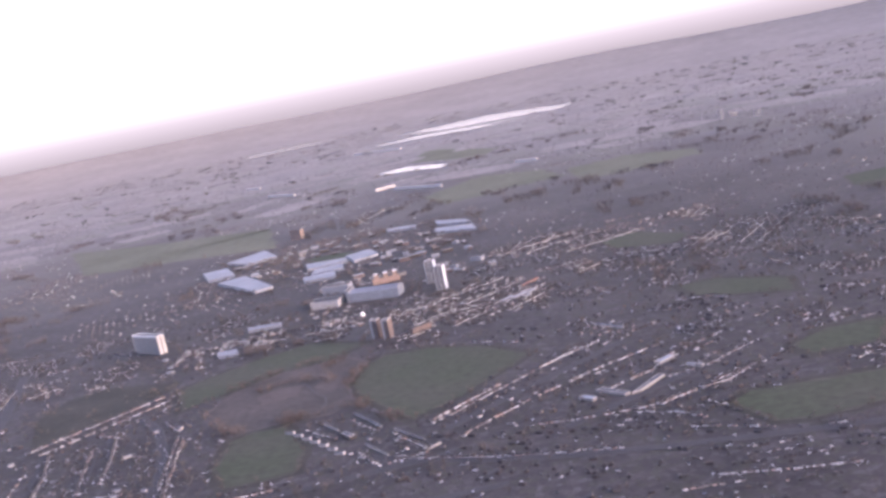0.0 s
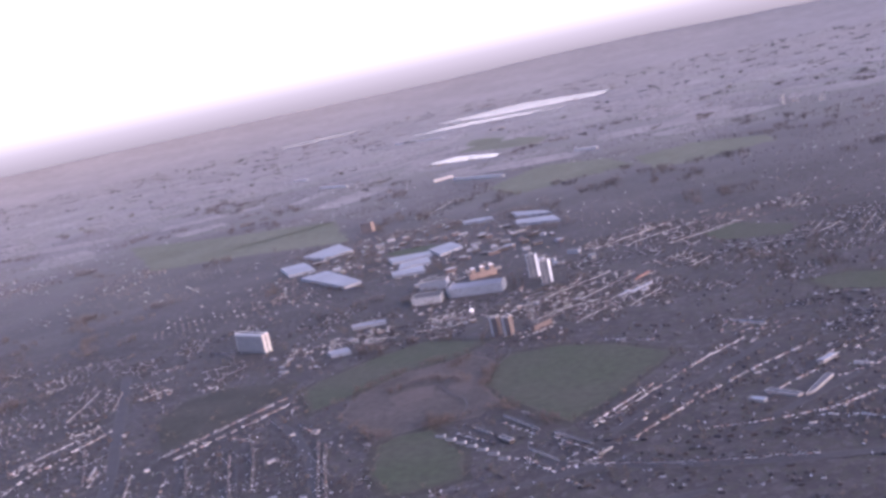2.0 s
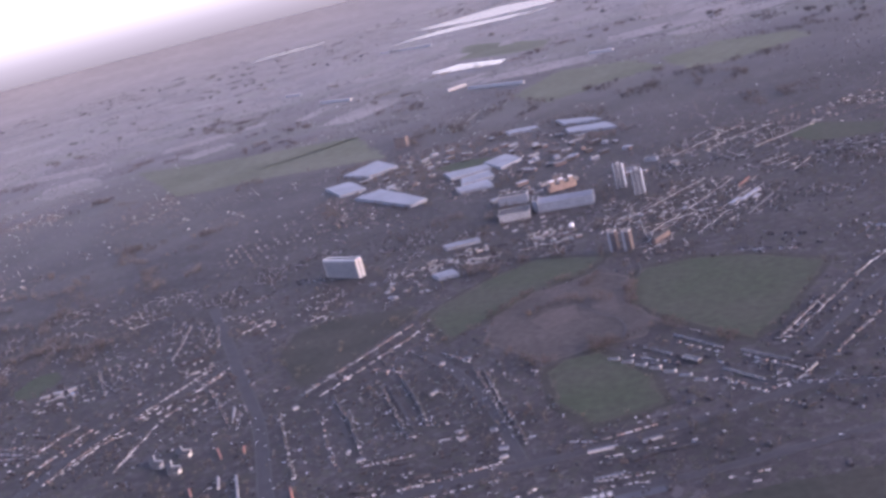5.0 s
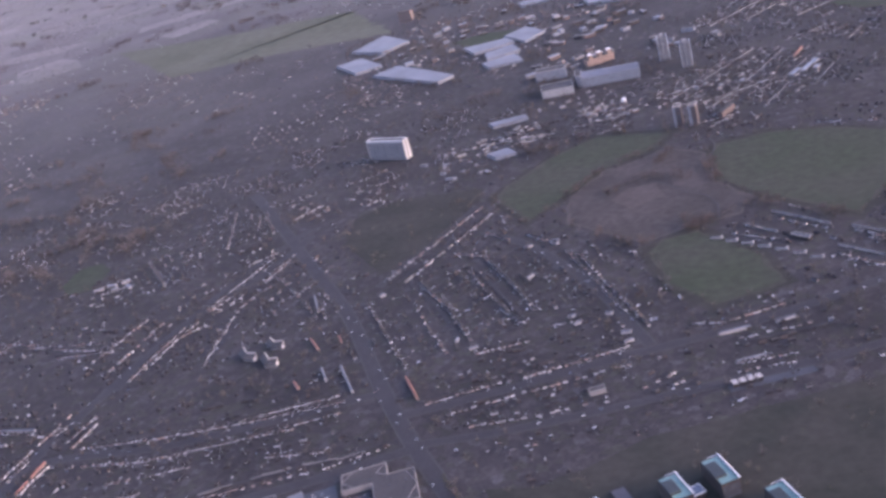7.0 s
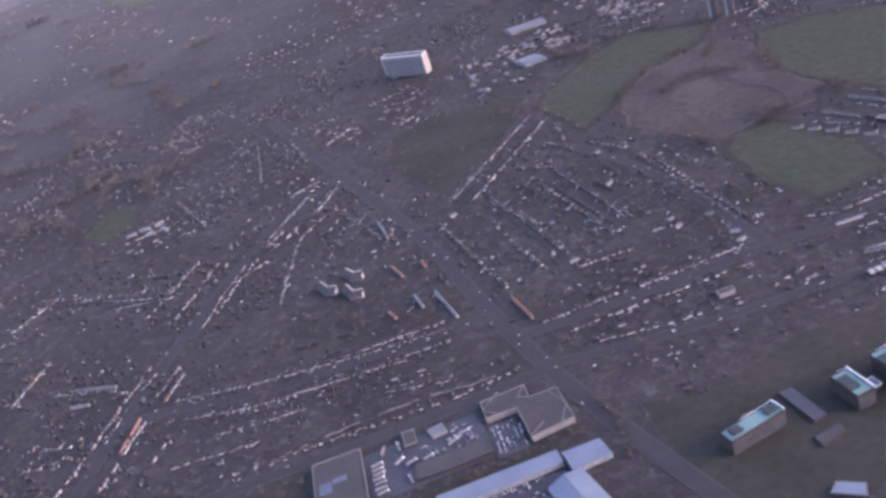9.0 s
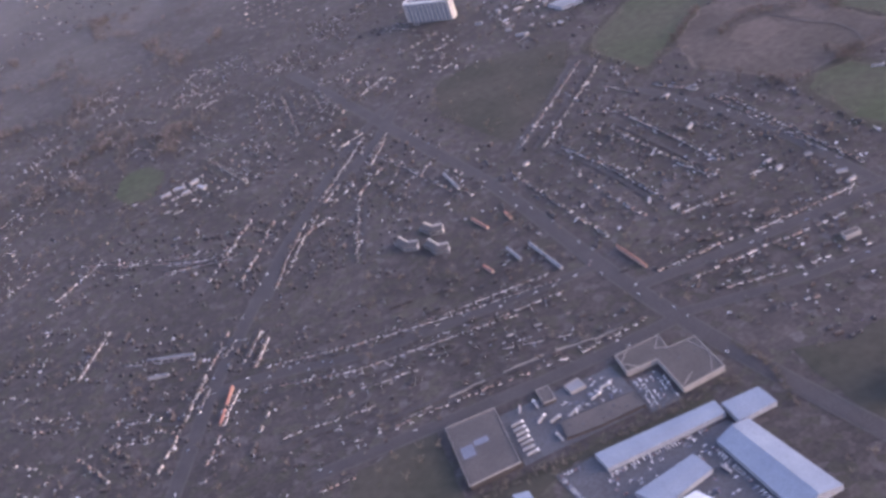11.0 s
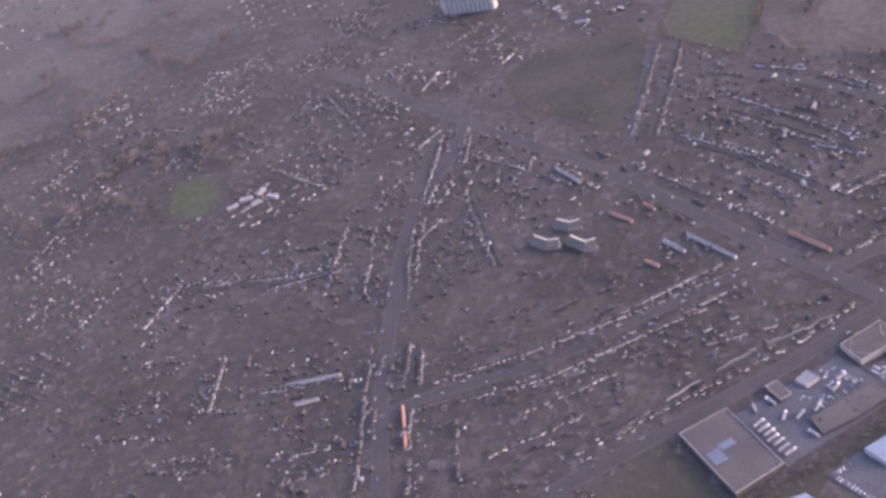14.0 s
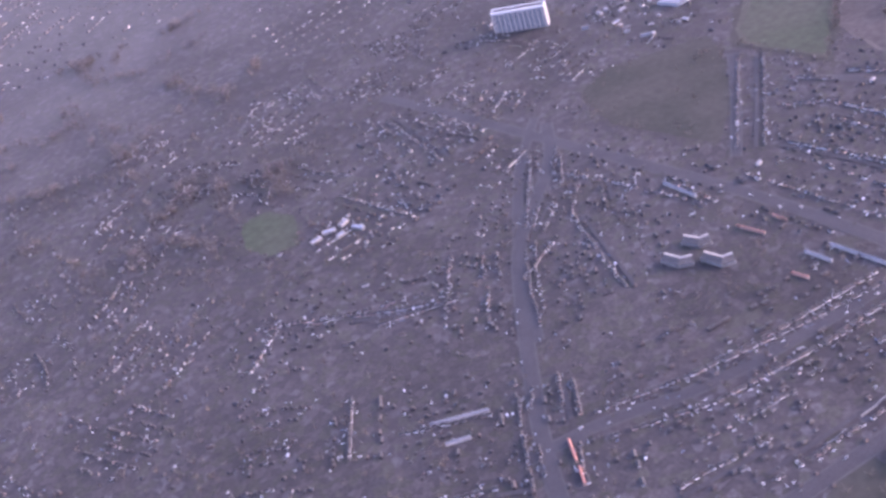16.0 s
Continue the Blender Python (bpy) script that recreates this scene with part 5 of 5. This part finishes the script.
# pale-roofed halls: by the small green field, and in the suburb past the park
for x, y, turn, a, b in ((-388, 583.5, 10, 2.6, 1.0), (-381, 585, -20, 3.0, 1.1), (-373.5, 586, 25, 2.4, 1.2), (-370, 577, -60, 3.2, 0.9), (-378, 578, 12, 2.0, 0.9), (12, 630, 48, 6.0, 1.3), (20, 633, 48, 7.0, 1.5), (27, 640, 48, 4.0, 1.6), (24, 629, 48, 3.0, 1.2), (73, 449, 40, 5.0, 1.6)):
    m = pose(x, y, 0, 0, 0, turn)
    flat_roofed("hall", [tuple((m @ Vector((u * a, v * b, 0))).xy) for u, v in ((-1, -1), (1, -1), (1, 1), (-1, 1))], 1.2, "low hall with pale blue-grey flat roof amid houses", "hall", M_FRONT, M_METALROOF, M_CONCRETE, 0.12)

# boundary wall behind the gardens by the industrial estate
line = along([(-317, 355.5), (-294, 357.7), (-279, 358.4), (-267, 358.6), (-251, 356.1), (-235, 356.4)], 2.05)
wall_bm = bmesh.new()
for k, (x, y, h) in enumerate(line):
    if noise.noise((x * 0.11, 3.0, 1.0)) > -0.1:
        fresh = bmesh.new()
        box(fresh, -1.0, 1.0, -0.14, 0.14, 0, 0.55 + 0.25 * noise.noise((x * 0.3, 1.0, 2.0)))
        fresh.transform(pose(x, y + 0.2 * math.sin(k * 1.7), 0, 0, 0, math.degrees(h)))
        piece = bpy.data.meshes.new("wall_piece")
        fresh.to_mesh(piece)
        fresh.free()
        wall_bm.from_mesh(piece)
        bpy.data.meshes.remove(piece)
boundary = empty("boundary_wall", "long pale rendered wall behind back gardens", "wall")
part("masonry", wall_bm, M_FRONT, boundary)

# town centre
tower(-36, 731, -14, 15.5)
tower(-29, 703, -14, 15.5)
slab_block((-234, 688), (-212, 669), 5.0, 12.0)
for x, y in ((-65, 596), (-58, 591)):
    top = empty("brick_tower", "square brown brick tower of flats with grey corner", "tower block", "brick towers")
    part("wall", boxed(-2.0, 2.0, -2.4, 2.4, 0, 11), M_BROWN, top)
    part("corner_strip", boxed(-2.1, -0.9, -2.55, -2.3, 0, 11.2), M_PANEL, top)
    for k in range(9):
        part("window_band", boxed(-0.8, 1.8, -2.44, -2.36, 0.6 + k * 1.15, 1.1 + k * 1.15), M_GLASS, top)
    part("parapet", ring([(-2.1, -2.5), (2.1, -2.5), (2.1, 2.5), (-2.1, 2.5)], 0.3, 10.8, 11.4), M_CONCRETE, top)
    part("roof", boxed(-1.7, 1.7, -2.1, 2.1, 11.004, 11.1), M_GREYROOF, top)
    top.matrix_basis = pose(x, y, 0, 0, 0, -25)
top = empty("brick_hall", "orange brick hall with three raised stair towers", "building")
part("wall", boxed(-10, 10, -3, 3, 0, 4.5), M_ORANGE, top)
part("roof", boxed(-9.8, 9.8, -2.8, 2.8, 4.504, 4.7), M_GREYROOF, top)
for k in (-1, 0, 1):
    part("stair_tower", boxed(k * 7 - 1.3, k * 7 + 1.3, -3.3, 0.5, 0, 7.5), M_ORANGE, top)
    part("tower_cap", boxed(k * 7 - 1.45, k * 7 + 1.45, -3.45, 0.65, 7.5, 7.8), M_WHITE, top)
top.matrix_basis = pose(-72, 768, 0, 0, 0, 12)
pitched("great_hall", [(-94, 717), (-59, 706), (-56, 720), (-91, 732)], 6.0, 1.6, "large blue-grey roofed hall with pale eaves", "hall", M_PANEL, M_SHEDROOF, 0)
flat_roofed("entrance_block", [(-97, 722), (-94.4, 716), (-91, 733), (-95, 736)], 7.5, "grey panelled entrance block of the hall", "building", M_PANEL, M_GREYROOF, M_CONCRETE, 0.3)
flat_roofed("car_park_block", [(-121, 716), (-101, 710), (-99, 726), (-119, 732)], 4.5, "dark grey multi-storey car park", "car park", M_CONCRETE, M_GREYROOF, M_CONCRETE, 0.4, 6)
flat_roofed("office", [(-118, 760), (-98, 754), (-96, 764), (-116, 770)], 6.0, "dull grey office block with flat roof", "office", M_PANEL, M_GREYROOF, M_CONCRETE, 0.4, 6)
top = empty("storage_dome", "small white domed storage tank", "tank")
bm = bmesh.new()
bmesh.ops.create_uvsphere(bm, u_segments=16, v_segments=10, radius=1.5)
for v in bm.verts:
    v.co.z = max(-0.9, v.co.z) + 1.5
part("dome", bm, M_WHITE, top)
part("base_ring", ring([(1.5 * math.cos(k * 0.524), 1.5 * math.sin(k * 0.524)) for k in range(12)], 0.3, 0, 0.9), M_CONCRETE, top)
top.matrix_basis = pose(-80, 663, 0)
SHEDS = [
    ([(-230, 908), (-209, 920), (-169, 838), (-182, 828)], 3.5, "very long pale metal-roofed factory shed"),
    ([(-248, 1026), (-217, 1064), (-195, 1007), (-221, 990)], 3.5, "broad pale-roofed distribution shed"),
    ([(-262, 985), (-240, 990), (-222, 940), (-245, 935)], 3.5, "pale-roofed industrial shed in a row"),
    ([(-154, 919), (-118, 913), (-114, 895), (-148, 890)], 3.0, "pale blue-roofed industrial unit"),
    ([(-119, 922), (-99, 937), (-88, 902), (-107, 884)], 3.0, "pale blue-roofed square industrial unit"),
    ([(-140, 880), (-117, 885), (-114, 862), (-141, 858)], 3.0, "pale metal-roofed trading unit"),
    ([(-146, 850), (-120, 853), (-117, 828), (-143, 832)], 3.0, "pale roofed trading unit with vents"),
    ([(-42, 1038), (-13, 1008), (-6, 985), (-38, 1005)], 3.0, "broad pale flat-roofed trading shed"),
    ([(-40, 985), (-6, 968), (-2, 935), (-40, 958)], 3.0, "long pale trading shed behind houses"),
    ([(-90, 1045), (-62, 1038), (-60, 1020), (-88, 1026)], 3.0, "small white-roofed trading shed"),
    ([(-160, 689), (-137, 687), (-136, 680), (-158, 680)], 3.0, "long pale blue metal-roofed shed"),
    ([(-168, 631), (-156, 632), (-152, 620), (-164, 620)], 2.8, "square white-roofed community hall"),
]
for quad, h, label in SHEDS:
    pitched("industrial_shed", quad, h * 0.6, 0.35, label, "warehouse", M_PANEL, M_SHEDROOF, 0)
for x, y, w, d, h, t in ((-192, 1121, 14, 6, 10, -30), (356, 1525, 6, 6, 13, 10), (375, 1530, 11, 6, 6, 0), (392, 1468, 8, 6, 8, 0)):
    top = empty("office_tower", "pale far office block with banded windows", "office block", "far office blocks")
    part("wall", boxed(-w / 2, w / 2, -d / 2, d / 2, 0, h), M_ORANGE if x < 0 else M_CONCRETE, top)
    for k in range(int(h / 2.4)):
        part("window_band", boxed(-w / 2 - 0.05, w / 2 + 0.05, -d / 2 - 0.05, d / 2 + 0.05, 1.0 + k * 2.4, 2.0 + k * 2.4), M_GLASS, top)
    part("roof", boxed(-w / 2 + 0.2, w / 2 - 0.2, -d / 2 + 0.2, d / 2 - 0.2, h + 0.004, h + 0.3), M_GREYROOF, top)
    top.matrix_basis = pose(x, y, 0, 0, 0, t)

# glasshouses and long stores far out
for (x0, y0), (x1, y1), w in (((-334, 1730), (-281, 1662), 7), ((-134, 1468), (-108, 1483), 6), ((-108, 1440), (-42, 1361), 5), ((-260, 2412), (-148, 2303), 9), ((-420, 1980), (-390, 1950), 8), ((60, 1480), (88, 1455), 6)):
    n = Vector((y0 - y1, x1 - x0)).normalized() * w * 0.6
    pitched("glasshouse", [(x0, y0), (x1, y1), (x1 + n.x, y1 + n.y), (x0 + n.x, y0 + n.y)], 3.0, 0.8, "long pale glasshouse range far out", "glasshouse", M_CONCRETE, M_CONCRETE, 0)
# school grounds amid the houses
flat_roofed("school_block", [(40, 424), (50, 412), (52.5, 413.5), (43, 426)], 1.0, "long grey flat-roofed school block", "school", M_FRONT, M_COURT, M_CONCRETE, 0.12, 4)
flat_roofed("school_block", [(53, 412), (57, 413.5), (69, 428), (66.5, 430)], 1.0, "angled grey flat-roofed school wing", "school", M_FRONT, M_COURT, M_CONCRETE, 0.12, 4)
flat_roofed("school_gym", [(32, 418), (37, 413), (39, 415), (34, 420)], 1.2, "square pale-roofed school gymnasium block", "school", M_FRONT, M_METALROOF, M_CONCRETE, 0.1)
flat_roofed("pavilion", [(80, 437), (85.5, 431.5), (86.5, 432.5), (81, 438)], 0.9, "narrow white-roofed pavilion by houses", "pavilion", M_CONCRETE, M_SHEDROOF, M_CONCRETE, 0.1)

# jumble of trading blocks round the town centre
town = random.Random(11)
TALL = [[(-121, 716), (-101, 708), (-57, 704), (-54, 722), (-93, 736), (-119, 734)], [(-118, 760), (-98, 754), (-96, 764), (-116, 770)], [(-42, 738), (-22, 738), (-22, 697), (-42, 697)],
        [(-84, 776), (-60, 776), (-60, 760), (-84, 760)], [(-237, 688), (-214, 666), (-209, 671), (-232, 693)], [(-69, 600), (-54, 600), (-54, 587), (-69, 587)], [(-82, 665), (-78, 665), (-78, 661), (-82, 661)]]
taken_town = []
for cx, cy, sx, sy, n in ((-93, 652, 14, 16, 46), (-150, 652, 20, 16, 44), (-90, 792, 34, 22, 22), (-60, 880, 34, 40, 22), (-170, 960, 60, 60, 22), (-130, 1000, 40, 36, 18),
                          (-20, 860, 26, 26, 10), (-110, 690, 18, 12, 8), (-30, 640, 22, 14, 20), (-60, 950, 40, 30, 14), (-185, 628, 20, 26, 26), (-12, 770, 20, 18, 10)):
    for _ in range(n):
        x, y = cx + town.uniform(-sx, sx), cy + town.uniform(-sy, sy)
        big = cy > 700
        w, d, h, t = town.uniform(1.5, 4.6) if big else town.uniform(0.8, 2.4), town.uniform(1.2, 2.6) if big else town.uniform(0.6, 1.1), town.uniform(1.2, 2.8) if big else town.uniform(0.7, 1.4), math.radians(town.choice((12, 15, 102, -30, 20)))
        if any(inside(x, y, inset(q, -2)) for q in TALL) or any(math.hypot(x - u, y - v) < r + w for u, v, r in taken_town) or any(inside(x, y, inset(q, -4)) for q, *_ in SHEDS):
            continue
        if any(inside(x, y, inset(q, -4)) for q in ([(-121, 716), (-59, 706), (-56, 720), (-118, 770)], [(-42, 738), (-22, 738), (-22, 697), (-42, 697)], [(-84, 776), (-60, 776), (-60, 760), (-84, 760)])):
            continue
        taken_town.append((x, y, w))
        c, s = math.cos(t), math.sin(t)
        poly = [(x + u * w * c - v * d * s, y + u * w * s + v * d * c) for u, v in ((-1, -1), (1, -1), (1, 1), (-1, 1))]
        flat_roofed("trading_block", poly, h, town.choice(("pale flat-roofed trading block in the town centre", "dull brick shop block with grey roof")), "building",
                    town.choice((M_FRONT, M_DULL, M_BROWN, M_PANEL)), town.choice((M_SHEDROOF, M_GREYROOF, M_YARD, M_METALROOF)), town.choice((M_FRONT, M_CONCRETE)), 0.15)

# small houses, yards and trees between the trading blocks
small = {"semi": [], "long": [], "detached": []}
shade_trees = []
for _ in range(5200):
    x, y = town.uniform(-262, 8), town.uniform(578, 1075)
    if free(x, y) or any(inside(x, y, p) for _, p in FIELDS) or any(inside(x, y, inset(q, -2.5)) for q, *_ in SHEDS) or any(math.hypot(x - u, y - v) < r + 2 for u, v, r in taken_town):
        continue
    if any(inside(x, y, inset(q, -2.5)) for q in TALL):
        continue
    if noise.noise((x * 0.02, y * 0.02, 1.0)) > -0.05:
        h = math.radians(town.choice((15, 105, -30, 60)))
        if not taken(x, y, 1.6):
            small[town.choice(list(small))].append((x, y, h, town.uniform(0.9, 1.4)))
            take(x, y, 1.3)
    elif not taken(x, y, 0.5):
        shade_trees.append((x, y, town.uniform(0, 6.28), town.uniform(0.8, 1.5)))
merge("town_houses", [(plain[k], small[k]) for k in small], "many small brick houses and shops in the town", "houses", [M_FARWALLS, M_ROOFS])
merge("town_trees", [(TREES[1], shade_trees)], "bare trees between town buildings", "trees", [M_BARK, M_TWIG])


# ---- vehicles ----
def make_car():
    top = empty("car", "parked car with dark windows in a yard", "car", "parked cars")
    part("body", boxed(-0.85, 0.85, -0.36, 0.36, 0.12, 0.36, bevel=0.06), M_CAR, top)
    bm = boxed(-0.45, 0.42, -0.32, 0.32, 0.36, 0.58)
    for v in bm.verts:
        if v.co.z > 0.5:
            v.co.x, v.co.y = v.co.x * 0.7, v.co.y * 0.86
    cabin = part("cabin", bm, M_GLASS, top)
    part("roof_panel", boxed(-0.30, 0.27, -0.26, 0.26, 0.584, 0.61), M_CAR, cabin)
    for sx in (-0.52, 0.52):
        for sy in (-0.33, 0.33):
            bm = bmesh.new()
            bmesh.ops.create_cone(bm, cap_ends=True, segments=8, radius1=0.13, radius2=0.13, depth=0.09, matrix=pose(sx, sy, 0.13, 90, 0, 0))
            part("wheel", bm, M_TYRE, top)
    return top


def make_lorry():
    top = empty("lorry", "white box lorry parked beside the depot", "lorry", "parked lorries")
    part("load_box", boxed(-2.7, 1.5, -0.42, 0.42, 0.4, 1.35, bevel=0.04), M_LORRY, top)
    cab = part("cab", boxed(1.6, 2.4, -0.48, 0.48, 0.3, 1.2, bevel=0.08), M_CAR, top)
    part("windscreen", boxed(2.36, 2.42, -0.4, 0.4, 0.75, 1.1), M_GLASS, cab)
    part("chassis", boxed(-2.1, 2.2, -0.3, 0.3, 0.25, 0.4), M_TYRE, top)
    for sx in (-1.6, -1.1, 1.9):
        for sy in (-0.4, 0.4):
            bm = bmesh.new()
            bmesh.ops.create_cone(bm, cap_ends=True, segments=8, radius1=0.2, radius2=0.2, depth=0.14, matrix=pose(sx, sy, 0.2, 90, 0, 0))
            part("wheel", bm, M_TYRE, top)
    return top


BASE = 0.165
lorry = make_lorry()
lorry.matrix_basis = pose(-286.5, 333, BASE, 0, 0, 8) @ Matrix.Scale(0.76, 4)
for x, y, t in [(-286.6, 330.6, 7), (-286.4, 328.4, 8), (-286.8, 326.2, 6), (-286.5, 324.0, 8), (-286.7, 321.6, 7), (-286.2, 319.4, 9),
                (-284, 338.6, 70), (-279, 338, 95), (-279.5, 331, 40), (-277.5, 321, 100), (-275.9, 328.6, 20), (-270.5, 328, 30), (-262, 331, 25), (-258, 333.5, 10)]:
    copy_thing(lorry, pose(x, y, BASE, 0, 0, t))
car = make_car()
car.matrix_basis = pose(-250, 330, BASE, 0, 0, 90) @ Matrix.Scale(0.68, 4)
for i in range(6):
    for j in range(9):
        if rnd.random() < 0.75:
            copy_thing(car, pose(-249.7 + i * 1.6 + rnd.uniform(-0.2, 0.2), 318.5 + j * 1.55 + rnd.uniform(-0.2, 0.2), BASE, 0, 0, rnd.choice((88, 91, 268, 20, 4))))
for i in range(120):
    x, y = rnd.uniform(-272, -240), rnd.uniform(270, 300)
    if not any(inside(x, y, inset(q, -1.0)) for q in ([(-268, 288.2), (-249, 292.8), (-247, 285.4), (-263.5, 280)], [(-241.5, 294), (-236, 262), (-222.5, 264), (-230.5, 296.8)], [(-262, 279.5), (-254, 281), (-249, 271), (-258, 269)])):
        copy_thing(car, pose(x, y, BASE, 0, 0, rnd.choice((5, 95, 185, 275)) + rnd.uniform(-6, 6)))
for i in range(44):
    x, y = rnd.uniform(-272, -254), rnd.uniform(327.5, 339)
    if not (-270 < x < -262 and y > 334) and not (-278 < x < -272 and y > 335):
        copy_thing(car, pose(x, y, BASE, 0, 0, rnd.choice((5, 95, 185, 275)) + rnd.uniform(-9, 9)))
for x, y in [(-282.5 + k * 1.1, 306.6 + k * 0.05) for k in range(6)] + [(-282.4 + k * 0.24, 305.2 - k * 1.15) for k in range(10)]:
    copy_thing(car, pose(x, y, BASE, 0, 0, 75 if y > 306 else 10))
copy_thing(lorry, pose(-243.2, 285.4, BASE, 0, 0, -72))
for a, b, turn in (((-269.6, 300.0), (-240.5, 301.6), 93), ((-242.3, 294.2), (-237.6, 266.0), 10)):
    for x, y, _ in along([a, b], 0.95):
        if rnd.random() < 0.78:
            copy_thing(car, pose(x, y + rnd.uniform(-0.25, 0.25), BASE, 0, 0, turn + rnd.uniform(-5, 5)))
for n, (w, line) in enumerate(ROADS):
    z = 0.175 + 0.004 * n
    for x, y, h in along(line, 7.0):
        if -430 < x < 0 and 300 < y < 480 and rnd.random() < 0.4:
            s = rnd.choice((-1, 1))
            off = w * (0.24 if rnd.random() < 0.4 else 0.40)
            copy_thing(car, pose(x - math.sin(h) * s * off + rnd.uniform(-1, 1) * math.cos(h), y + math.cos(h) * s * off + rnd.uniform(-1, 1) * math.sin(h), z, 0, 0, math.degrees(h) + (0 if s < 0 else 180)))
